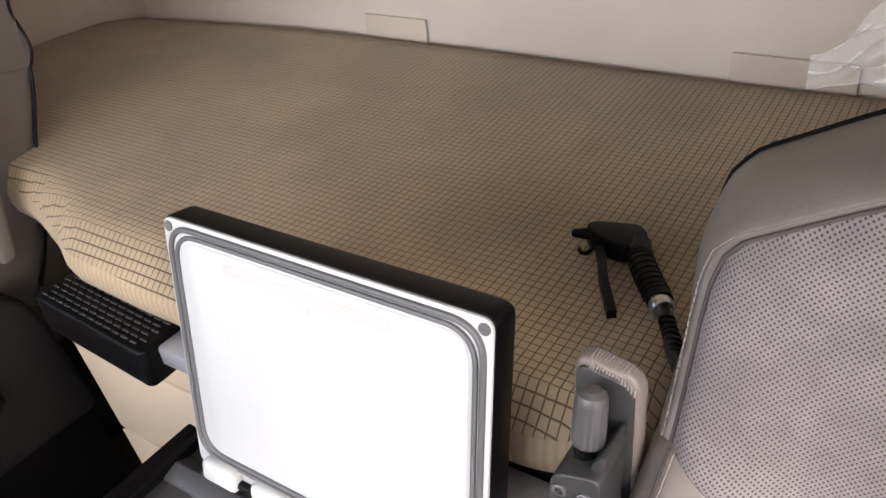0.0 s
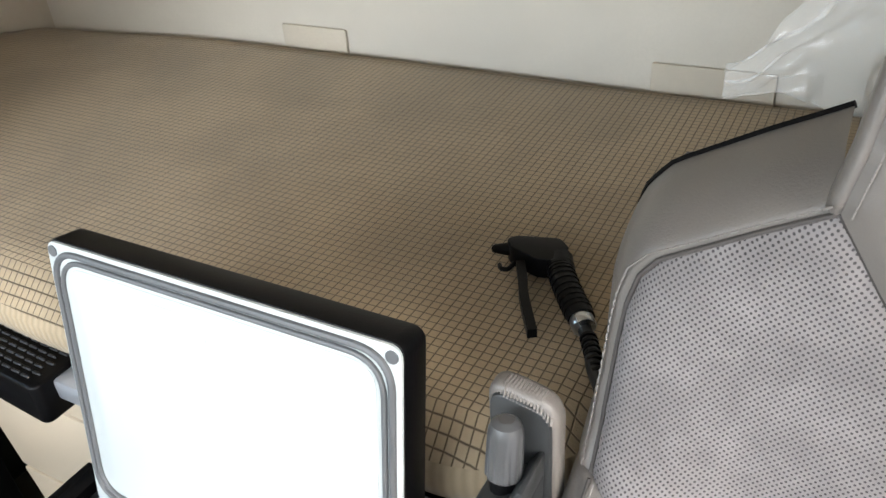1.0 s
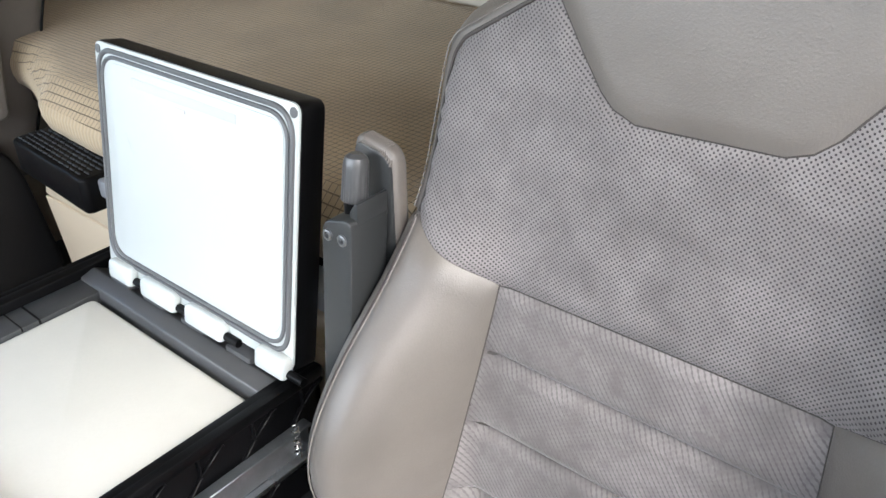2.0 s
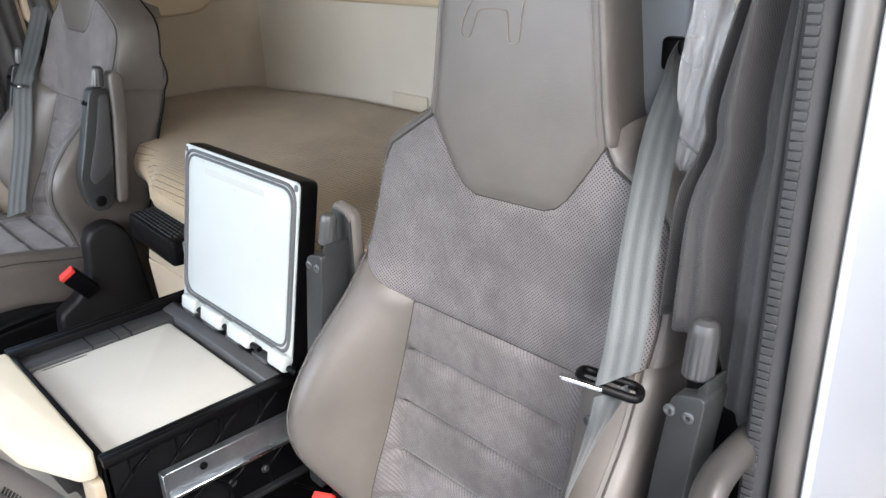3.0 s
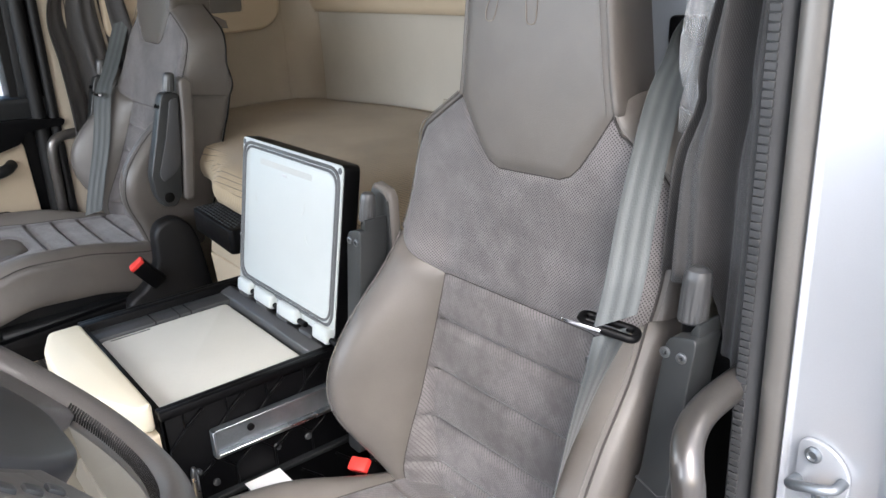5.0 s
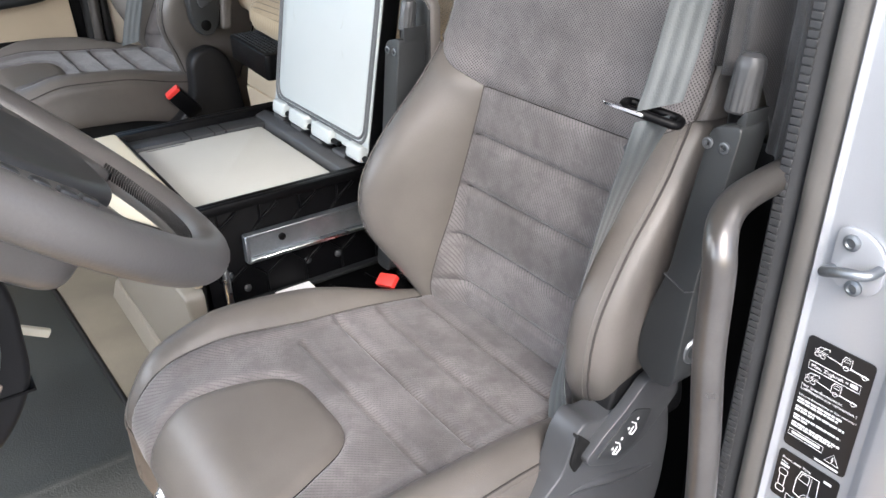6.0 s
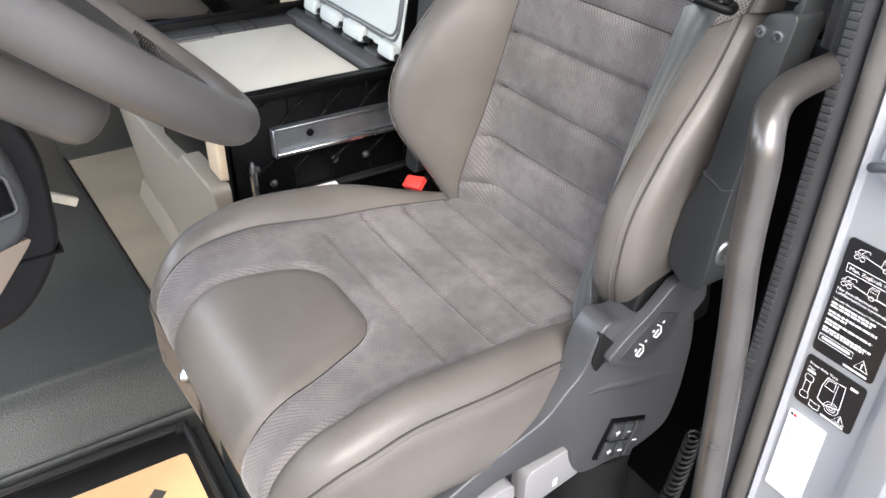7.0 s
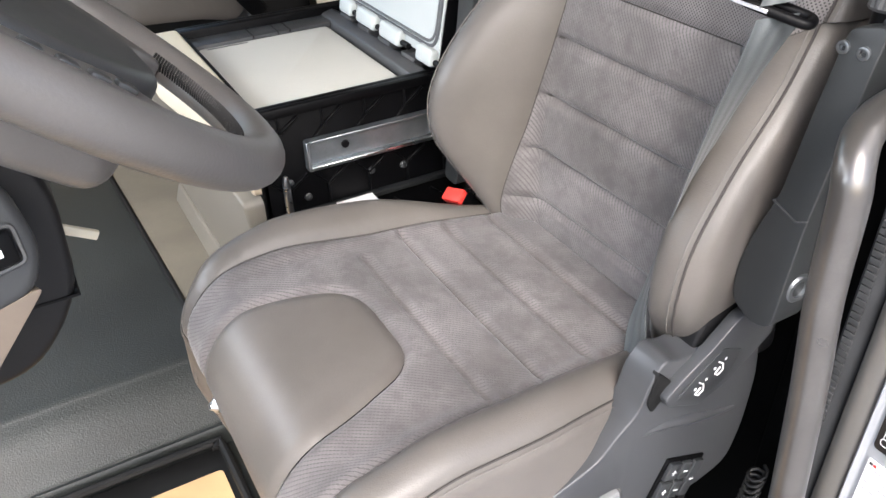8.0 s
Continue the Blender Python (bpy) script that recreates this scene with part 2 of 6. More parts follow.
def band(name, inner, outer, surf, material, parent, label="", across=12, groove=0.003, width=0.006, flip=False):
    """A strip of a sewn surface between two lines of (s, t) that run side by side."""
    bm = bmesh.new()
    uvl = bm.loops.layers.uv.new("UVMap")
    rows = []
    for a, b in zip(inner, outer):
        row = []
        for k in range(across + 1):
            u = (k / across) ** 1.6
            s, t = a[0] + (b[0] - a[0]) * u, a[1] + (b[1] - a[1]) * u
            off = groove * math.exp(-((u * math.hypot(b[0] - a[0], b[1] - a[1])) / width) ** 2)
            row.append((bm.verts.new(Vector(surf(s, t)) - normal_at(surf, s, t) * off * (-1 if flip else 1)), (s, t)))
        rows.append(row)
    for r0, r1 in zip(rows, rows[1:]):
        for j in range(across):
            q = (r0[j], r0[j + 1], r1[j + 1], r1[j])
            f = bm.faces.new([v[0] for v in q])
            for loop, v in zip(f.loops, q):
                loop[uvl].uv = v[1]
    return part(name, bm, material, parent, label, crease=75)


def along(line, n=40, ends=0.0):
    """Points of a polyline whose second value only rises, at even steps of its length."""
    pts = [np.array(p, float) for p in line]
    run = np.concatenate([[0], np.cumsum([np.linalg.norm(b - a) for a, b in zip(pts, pts[1:])])])
    return [tuple(np.interp(d, run, [p[k] for p in pts]) for k in (0, 1)) for d in np.linspace(0, run[-1], n)]


def stitches(name, line, surf, material, parent, pitch=0.006, length=0.0042, r=0.0006, lift=0.0006, flip=False, label=""):
    """A row of thread stitches along a line in (s, t)."""
    pts = resample(line, pitch, False)
    bm = bmesh.new()
    for (a, b) in zip(pts, pts[1:]):
        a, b = np.array(a), np.array(b)
        k = np.linalg.norm(b - a)
        if k < 1e-5:
            continue
        mid, d = (a + b) / 2, (b - a) / k * length / 2
        n = normal_at(surf, *mid) * (-1 if flip else 1) * lift
        p, q = Vector(surf(*(mid - d))) + n, Vector(surf(*(mid + d))) + n
        sweep([p, (p + q) / 2 + n * 0.8, q], circle(r, 4), bm=bm, caps=False)
    ob = part(name, bm, material, parent, label)
    return tagged(ob, kind="stuff")


def ip(x, pairs):
    """Smooth interpolation through (x, y) pairs."""
    if x <= pairs[0][0]:
        return pairs[0][1]
    for i in range(len(pairs) - 1):
        (x0, y0), (x1, y1) = pairs[i], pairs[i + 1]
        if x <= x1:
            m0 = (y1 - pairs[i - 1][1]) / (x1 - pairs[i - 1][0]) if i else (y1 - y0) / (x1 - x0)
            m1 = (pairs[i + 2][1] - y0) / (pairs[i + 2][0] - x0) if i + 2 < len(pairs) else (y1 - y0) / (x1 - x0)
            h = x1 - x0
            t = (x - x0) / h
            return (2 * t ** 3 - 3 * t * t + 1) * y0 + (t ** 3 - 2 * t * t + t) * h * m0 + (3 * t * t - 2 * t ** 3) * y1 + (t ** 3 - t * t) * h * m1
    return pairs[-1][1]


def step01(x, a, b):
    t = min(max((x - a) / (b - a), 0.0), 1.0)
    return t * t * (3 - 2 * t)


def ribbon(path, width, across, material, name, parent, thick=0.0012, label="", ripple=None):
    """A webbing strap along a path; across: the direction of its width, one or one for each point."""
    pts = [Vector(p) for p in path]
    dirs = [Vector(d).normalized() for d in across] if isinstance(across[0], (tuple, Vector)) else [Vector(across).normalized()] * len(pts)
    bm = bmesh.new()
    uvl = bm.loops.layers.uv.new("UVMap")
    rows, run, m = [], [0.0], 6
    for i, (p, d) in enumerate(zip(pts, dirs)):
        if i:
            run.append(run[-1] + (p - pts[i - 1]).length)
        tan = (pts[min(i + 1, len(pts) - 1)] - pts[max(i - 1, 0)]).normalized()
        n = tan.cross(d).normalized()
        row = []
        for side in (1, -1):
            ks = range(m + 1) if side == 1 else range(m, -1, -1)
            row += [(bm.verts.new(p + d * width * (k / m - 0.5) + n * side * thick / 2), k / m * width) for k in ks]
        rows.append(row)
    w = len(rows[0])
    for i in range(len(rows) - 1):
        for j in range(w):
            q = [rows[i][j], rows[i][(j + 1) % w], rows[i + 1][(j + 1) % w], rows[i + 1][j]]
            f = bm.faces.new([a[0] for a in q])
            for loop, a, r in zip(f.loops, q, (run[i], run[i], run[i + 1], run[i + 1])):
                loop[uvl].uv = (a[1], r)
    return part(name, bm, material, parent, label)

# ---- materials ----
LEATHER = surface("taupe_leather", (0.116, 0.105, 0.095), 0.38, vary=0.08, large=9, grain=640, bump=0.42, depth=0.0006, spec=0.45)
LEVER = surface("lever_plastic", (0.052, 0.054, 0.058), 0.36, vary=0.05, large=12, grain=600, bump=0.2, depth=0.0003)
ARM_PLASTIC = surface("dark_grey_armrest_plastic", (0.024, 0.026, 0.027), 0.42, vary=0.06, large=12, grain=600, bump=0.25, depth=0.0004)
# dark tone that paints the shade inside seat seams
SEAM = surface("seam_crease_shade", (0.042, 0.037, 0.034), 0.8, vary=0.05, bump=0)
SCREW = surface("dark_screw_steel", (0.20, 0.21, 0.22), 0.35, 0.8, vary=0.1, bump=0)
RAIL = surface("satin_rail_steel", (0.26, 0.28, 0.30), 0.44, 0.9, vary=0.12, large=18, grain=300, bump=0.06)
PERFORATED = surface("perforated_velour", (0.160, 0.147, 0.146), 0.75, vary=0.16, large=14, grain=300, bump=0.35, pattern=velour(0.0042, 0.00078, (0.012, 0.010, 0.010), 0.16), sheen=0.25)
VELOUR = surface("quilted_velour", (0.156, 0.143, 0.141), 0.78, vary=0.18, large=12, grain=340, bump=0.4, pattern=twill(0.0040, (0.030, 0.025, 0.025), 0.30), sheen=0.3)
THREAD = surface("thread", (0.140, 0.128, 0.118), 0.6, vary=0.05, bump=0)
EMBROIDERY = surface("embroidery_thread", (0.24, 0.20, 0.17), 0.5, vary=0.05, bump=0)
PLASTIC_DARK = surface("anthracite_plastic", (0.013, 0.014, 0.015), 0.48, spec=0.35, vary=0.08, large=12, grain=600, bump=0.3, depth=0.0004)
SOFT_BLACK = surface("soft_black_plastic", (0.0062, 0.0062, 0.0068), 0.5, spec=0.3, vary=0.1, large=12, grain=600, bump=0.3, depth=0.0004)
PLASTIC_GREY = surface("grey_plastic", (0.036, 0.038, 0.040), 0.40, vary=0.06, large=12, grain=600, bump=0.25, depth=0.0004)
PLASTIC_BLACK = surface("black_plastic", (0.0026, 0.0026, 0.003), 0.40, spec=0.13, vary=0.15, large=15, grain=500, bump=0.3, depth=0.0004)
KNOB = surface("knob_plastic", (0.055, 0.056, 0.058), 0.32, vary=0.05, large=20, grain=600, bump=0.1)
BEIGE = surface("beige_plastic", (0.52, 0.43, 0.31), 0.5, vary=0.04, large=5, grain=500, bump=0.25, depth=0.0004)
CREAM = surface("cream_plastic", (0.68, 0.62, 0.48), 0.45, vary=0.03, large=5, grain=500, bump=0.2, depth=0.0003)
WALL = surface("pale_wall_felt", (0.50, 0.465, 0.40), 0.85, vary=0.04, large=4, grain=260, bump=0.4, depth=0.0006)
WALL_BEIGE = surface("beige_wall_felt", (0.44, 0.385, 0.305), 0.85, vary=0.05, large=4, grain=260, bump=0.4, depth=0.0006)
WHITE = surface("white_plastic", (0.425, 0.455, 0.45), 0.35, vary=0.015, large=8, grain=300, bump=0.05)
OFFWHITE = surface("offwhite_liner", (0.47, 0.46, 0.415), 0.45, vary=0.03, large=7, grain=300, bump=0.06)
LID_MARK = surface("lid_marking", (0.425, 0.435, 0.42), 0.45, vary=0.02, bump=0)
GASKET = surface("grey_gasket", (0.085, 0.088, 0.092), 0.5, vary=0.06, grain=300, bump=0.1)
STEEL = surface("zinc_steel", (0.60, 0.62, 0.64), 0.28, 1.0, vary=0.1, large=18, grain=300, bump=0.06)
CHROME = surface("bright_steel", (0.75, 0.75, 0.75), 0.15, 1.0, vary=0.05, large=20, bump=0)
SATIN = surface("satin_grey_tube", (0.17, 0.16, 0.152), 0.30, 0.75, spec=0.45, vary=0.08, large=14, grain=400, bump=0.1)
SILVER = surface("silver_paint", (0.40, 0.415, 0.44), 0.3, 0.35, vary=0.03, large=3, grain=900, bump=0.03, coat=0.6)
RUBBER = surface("black_rubber", (0.005, 0.005, 0.005), 0.6, spec=0.35, vary=0.15, large=20, grain=300, bump=0.3)
SEAL = surface("grey_door_seal", (0.036, 0.037, 0.039), 0.6, vary=0.12, large=20, grain=300, bump=0.3)
MAT = surface("dark_floor_mat", (0.022, 0.025, 0.0235), 0.46, vary=0.14, large=5, grain=330, bump=0.8, depth=0.0013)
CARPET = surface("beige_floor_lining", (0.165, 0.145, 0.108), 0.8, vary=0.1, large=6, grain=260, bump=0.6, depth=0.001)
CARDBOARD = surface("brown_cardboard", (0.60, 0.40, 0.20), 0.75, vary=0.06, large=7, grain=180, bump=0.2)
INK = surface("dark_ink", (0.05, 0.045, 0.04), 0.7, vary=0.05, bump=0)
MATTRESS = surface("checked_mattress_cover", (0.362, 0.282, 0.180), 0.8, vary=0.10, large=7, grain=500, bump=0.5, depth=0.0008, pattern=lattice(0.0096, 0.0010, (0.095, 0.070, 0.040)), sheen=0.15)
MATTRESS_SIDE = surface("ribbed_mattress_border", (0.362, 0.282, 0.180), 0.8, vary=0.08, large=7, grain=500, bump=0.4, depth=0.0008, pattern=ribbed(0.0096, (0.25, 0.195, 0.120)), sheen=0.15)
WEBBING = surface("seat_belt_webbing", (0.095, 0.105, 0.108), 0.45, vary=0.06, large=20, grain=500, bump=0.5, pattern=ribbed(0.0155, (0.050, 0.056, 0.059)), sheen=0.1, spec=0.35)
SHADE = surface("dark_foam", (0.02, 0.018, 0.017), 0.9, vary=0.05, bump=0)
CURTAIN = surface("grey_curtain_cloth", (0.042, 0.040, 0.040), 0.75, vary=0.10, large=10, grain=500, bump=0.5, pattern=dots(0.004, 0.0009, (0.075, 0.072, 0.070), 2.0), sheen=0.2)
RED = surface("red_plastic", (0.70, 0.045, 0.035), 0.4, vary=0.05, bump=0.05)
PAPER = surface("white_paper", (0.82, 0.82, 0.82), 0.6, vary=0.02, bump=0.05)
STICKER = surface("black_sticker", (0.014, 0.014, 0.015), 0.35, vary=0.05, bump=0.03)
PRINT = surface("white_print", (0.82, 0.82, 0.82), 0.5, vary=0.02, bump=0)
PRINT_GREY = surface("grey_print", (0.45, 0.45, 0.46), 0.5, vary=0.02, bump=0)
TAN = surface("tan_leather_pad", (0.135, 0.108, 0.084), 0.5, vary=0.06, bump=0.2)
# pale tone chosen so the unseen ground throws light up at the seat side
GROUND_BOUNCE = surface("pale_bounce_ground", (0.40, 0.39, 0.375), 0.9, vary=0.1, large=4.0, grain=60, bump=0.6, depth=0.004)

FILM = bpy.data.materials.new("clear_plastic_film")
FILM.use_nodes = True
fp = FILM.node_tree.nodes["Principled BSDF"]
fp.inputs["Base Color"].default_value = (0.95, 0.95, 0.95, 1)
fp.inputs["Roughness"].default_value = 0.09
fp.inputs["Alpha"].default_value = 0.26
fp.inputs["Specular IOR Level"].default_value = 0.9
GLASS = bpy.data.materials.new("window_glass")
GLASS.use_nodes = True
gp = GLASS.node_tree.nodes["Principled BSDF"]
gp.inputs["Base Color"].default_value = (0.9, 0.95, 0.93, 1)
gp.inputs["Roughness"].default_value = 0.02
gp.inputs["Transmission Weight"].default_value = 1.0
gp.inputs["IOR"].default_value = 1.05
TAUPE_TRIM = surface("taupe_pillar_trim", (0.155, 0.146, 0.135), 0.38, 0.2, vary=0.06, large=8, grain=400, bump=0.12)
GREY_SHELL = surface("blue_grey_shell", (0.20, 0.215, 0.235), 0.45, vary=0.05, large=6, grain=500, bump=0.15)
PUFF = surface("pale_grey_plastic", (0.22, 0.22, 0.225), 0.4, vary=0.05, large=10, grain=400, bump=0.12)
WHEEL = surface("dark_wheel_leather", (0.092, 0.087, 0.084), 0.42, vary=0.08, large=10, grain=420, bump=0.4, depth=0.0005)

TAB = surface("pale_fabric_tab", (0.47, 0.42, 0.34), 0.8, vary=0.05, large=8, grain=300, bump=0.2)
# beige plastic greyed and darkened: the shade on the console's forward faces
BEIGE_SHADED = surface("shaded_beige_plastic", (0.225, 0.205, 0.17), 0.5, vary=0.04, large=5, grain=500, bump=0.25, depth=0.0004)

# ---- the cab's shell ----
def structure(name, bm, material, label, category, crease=40):
    return tagged(part(name, bm, material, crease=crease), label, category, kind="structure")


# ground out of view, added as a pale reflector below the doorway
structure("ground", box(-60, 60, -60, 60, -1.60, -1.40, 0), GROUND_BOUNCE, "unseen ground beneath the lorry, made pale to bounce light", "ground")

# floor: sunk footwells, raised engine tunnel with a rounded shoulder
floor = bmesh.new()
section = [(-1.10, 0.119), (-0.80, 0.119), (-0.60, 0.119), (-0.40, 0.119), (-0.21, 0.12), (0.17, 0.12), (0.228, 0.112), (0.268, 0.085), (0.295, 0.052), (0.315, 0.03),
           (0.322, 0.036), (0.332, 0.036), (0.338, 0.0), (1.0, 0.0), (1.0, -0.06), (-1.10, -0.06)]
smooth_section = spline([(x, z) for x, z in section[:13]], 4) + [Vector(p) for p in section[13:]]
low = [[floor.verts.new((p[0], y, p[1])) for p in smooth_section] for y in (-0.45, -0.2, 0.1, 0.3, 0.5, 0.63)]
for r0, r1 in zip(low, low[1:]):
    for j in range(len(r0)):
        k = (j + 1) % len(r0)
        floor.faces.new((r0[j], r0[k], r1[k], r1[j]))
floor.faces.new(low[0]), floor.faces.new(low[-1][::-1])
structure("floor", floor, MAT, "dark green-grey rubber floor mat over the engine tunnel", "floor", 50)
structure("floor_right", box(0.452, 1.0, 0.634, 1.84, -0.06, 0.10, 0.004), MAT, "dark floor mat beneath the driver's seat", "floor")
structure("floor_rear", extrude([(-0.645, 0.604), (0.18, 0.638), (0.45, 0.638), (0.45, 1.84), (-1.10, 1.84), (-1.10, 0.604)], -0.06, 0.1235, "z", 0.003), CARPET, "beige lined floor between and behind the seats", "floor")
structure("floor_left", box(-1.10, -0.645, 0.60, 1.84, 0.10, 0.1255, 0.002), MAT, "dark mat left of the beige floor strip", "floor")
tagged(part("trim", tube([(-0.66, 0.602, 0.124), (0.19, 0.637, 0.122), (0.3, 0.640, 0.117)], 0.006), RUBBER), "black rubber edge strip of the floor mat", "trim", kind="structure")

# rear wall, side walls, ceiling
structure("wall_upper", box(-1.12, 1.30, 1.84, 1.90, 1.221, 2.1, 0), WALL_BEIGE, "beige felt-covered upper rear cab wall", "wall")
structure("wall_rear", box(-1.12, 1.30, 1.84, 1.90, -0.1, 1.22, 0), WALL, "pale beige felt-covered rear cab wall", "wall")
wl = box(-1.11, -1.045, 1.08, 1.84, -0.1, 2.1, 0)
structure("wall_left", wl, WALL_BEIGE, "beige lined side wall beside the bunk", "wall")
structure("wall_right", box(1.22, 1.30, 1.135, 1.84, -0.1, 2.1, 0), WALL, "pale beige lined side wall behind the driver", "wall")
structure("ceiling", box(-1.20, 1.30, -0.6, 1.90, 2.1, 2.16, 0), WALL_BEIGE, "beige cab ceiling", "ceiling")
corner = bmesh.new()
for z0, z1 in ((-0.1, 2.1),):
    arc = [(-1.05, 1.745)] + [(-0.955 - 0.089 * math.cos(a), 1.75 + 0.089 * math.sin(a)) for a in np.linspace(0, math.pi / 2, 8)] + [(-1.05, 1.845)]
corner = extrude(arc, 0.6, 2.099, "z", 0)
structure("trim_corner", corner, WALL_BEIGE, "pale rounded corner trim of the bunk wall", "trim")

# windscreen side: dashboard wall with the opening above it
structure("wall_front", box(-1.19, 1.24, -0.60, -0.50, -0.1, 0.95, 0.01), PLASTIC_DARK, "dark dashboard wall under the windscreen", "wall")
# out of view; brought down to keep daylight off the upper rear wall
structure("wall_header", box(-1.19, 1.24, -0.60, -0.30, 1.56, 2.1, 0.01), WALL_BEIGE, "unseen header shelf above the windscreen, set low to block light", "wall")
# lower door-side sill of the driver's opening and roof rail above it
structure("sill", box(1.0, 1.26, -0.5, 1.06, -0.5, -0.02, 0.01), PLASTIC_DARK, "dark entry sill below the open driver's door", "sill")
# rail is never seen either; its low edge darkens the upper cab
structure("roof_rail", box(1.16, 1.28, -0.5, 1.1, 1.64, 2.1, 0.02), SILVER, "unseen silver roof rail over the door opening, set low to block light", "trim")

# passenger door with its window opening
door = thing("door_1", (-1.12, 0.3, 0.0), "beige passenger door with black armrest and pocket", "door", kind="structure")
part("door_panel", extrude(rounded([(-0.45, -0.05), (0.925, -0.05), (0.898, 0.80), (-0.45, 0.92)], 0.03), -1.15, -1.065, "x", 0.006), BEIGE, door, "beige lower door panel")
part("door_top", extrude(rounded([(-0.45, 0.88), (0.90, 0.845), (0.99, 0.86), (0.98, 0.915), (-0.45, 0.96)], 0.015), -1.16, -1.045, "x", 0.01), PLASTIC_DARK, door, "dark grey padded window ledge")
pad = extrude(rounded([(-0.2, 0.79), (0.80, 0.772), (0.885, 0.795), (0.90, 0.825), (1.005, 0.83), (1.012, 0.848), (0.90, 0.862), (-0.2, 0.90)], 0.012, 4), -1.075, -1.02, "x", 0.010, 3)
part("armrest", pad, PLASTIC_BLACK, door, "black door armrest")
part("grip", tube(spline([(-1.06, 0.50, 0.70), (-1.015, 0.58, 0.712), (-1.012, 0.80, 0.725), (-1.06, 0.855, 0.735)], 6), 0.016, 10), PLASTIC_DARK, door, "dark door pull")
part("pocket", extrude(rounded([(0.1, 0.36), (0.83, 0.44), (0.835, 0.605), (0.1, 0.62)], 0.03), -1.066, -1.057, "x", 0.003), PLASTIC_BLACK, door, "black storage pocket")
part("window_frame", extrude([(0.915, 0.905), (0.97, 0.905), (1.0, 1.9), (0.95, 1.9)], -1.15, -1.08, "x", 0.006), PLASTIC_DARK, door, "dark rear window upright")
part("window_head", box(-1.16, -1.07, -0.45, 0.99, 1.52, 2.1, 0.01), WALL_BEIGE, door, "beige trim above the side window")
window = part("window", box(-1.118, -1.112, -0.44, 0.93, 0.95, 1.52, 0), GLASS, door, "clear side window pane")
window.visible_shadow = False
structure("jamb_left", box(-1.18, -1.085, 0.895, 0.991, -0.1, 2.1, 0.004), PLASTIC_BLACK, "black door jamb on the passenger side", "trim")
structure("pillar_left", extrude([(-1.17, 0.992), (-1.06, 0.992), (-1.046, 1.02), (-1.046, 1.08), (-1.17, 1.08)], -0.1, 2.1, "z", 0.008), WALL_BEIGE, "beige pillar behind the passenger door", "pillar")
for x, y, r in ((-1.05, 0.938, 0.020), (-1.044, 0.976, 0.014)):
    structure("seal_left", tube([(x, y, 0.0), (x, y + 0.012, 0.85), (x, y + 0.03, 1.9)], r, 10), RUBBER, "black rubber seal of the passenger doorway", "trim")
far_bar = thing("grab_handle", (-1.03, 0.95, 0.1), "satin grey tubular grab handle beside the passenger seat", "handle", "grab handles")
part("bar", tube(spline([(-1.045, 1.055, 0.800), (-1.038, 1.02, 0.800), (-1.030, 0.985, 0.795), (-1.028, 0.962, 0.768), (-1.030, 0.957, 0.65), (-1.034, 0.955, 0.45), (-1.04, 0.95, 0.1)], 7), 0.0146, 14), SATIN, far_bar)

# ---- air-sprung seats ----
HALF = ((0.44, 0.190), (0.50, 0.207), (0.56, 0.235), (0.62, 0.252), (0.70, 0.252), (0.80, 0.241), (0.86, 0.233), (0.92, 0.229), (1.0, 0.228), (1.5, 0.228))
OUTER = ((0.43, 0.20), (0.50, 0.215), (0.56, 0.245), (0.62, 0.262), (0.70, 0.262), (0.80, 0.254), (0.86, 0.248), (0.95, 0.242), (1.0, 0.232), (1.04, 0.20), (1.075, 0.16), (1.09, 0.14))
WING = ((0.44, 0.012), (0.52, 0.060), (0.60, 0.112), (0.67, 0.122), (0.74, 0.096), (0.81, 0.048), (0.88, 0.014), (0.95, 0.004), (1.4, 0.0))
SPINE = ((0.40, 1.038), (0.50, 1.049), (0.65, 1.065), (0.81, 1.094), (0.97, 1.109), (1.05, 1.112), (1.17, 1.117), (1.29, 1.124), (1.5, 1.124))
DEEP = ((0.44, 0.10), (0.95, 0.13), (1.04, 0.125), (1.10, 0.105), (1.3, 0.09))
FLARE = ((0.44, -0.10), (0.74, -0.10), (0.84, 0.06), (1.00, 0.14), (1.05, 0.16), (1.10, 0.10), (1.3, 0.08))
TOP, ROUND = 1.40, 0.026


def back_half(t):
    return ip(t, HALF)


def seat_back(cx, sg):
    def surf(s, t):
        tt = min(t, TOP)
        h, q = back_half(t), abs(s)
        r = min(0.032 - 0.010 * step01(t, 1.03, 1.08), 0.9 * h)
        x, y, lift = q, ip(tt, SPINE), 0.0
        q2 = min(q, h) / h
        y -= ip(tt, WING) * step01(q2, 0.52, 0.84)
        y += 0.010 * step01(tt, 0.90, 1.045) * min(q / 0.16, 1.5) ** 2
        if q > h - r:
            a = (q - (h - r)) / r
            if a < math.pi / 2:
                x, y = h - r + r * math.sin(a), y + r * (1 - math.cos(a))
            else:
                d = q - (h - r) - r * math.pi / 2
                x, y = h + ip(tt, FLARE) * d, y + r + d * (ip(tt, WING) + 0.118 - r) / 0.132
        z = t + lift
        if t > TOP:
            a = (t - TOP) / ROUND
            if a < math.pi / 2:
                z, y = TOP + lift + ROUND * math.sin(a), y + ROUND * (1 - math.cos(a))
            else:
                z, y = TOP + ROUND, y + ROUND + t - TOP - ROUND * math.pi / 2
        return cx + sg * (x if s >= 0 else -x), y, z
    return surf


PLAN = ((0.0, 0.190), (0.10, 0.215), (0.25, 0.247), (0.40, 0.252), (0.46, 0.246), (0.50, 0.232), (0.56, 0.225), (0.7, 0.222))
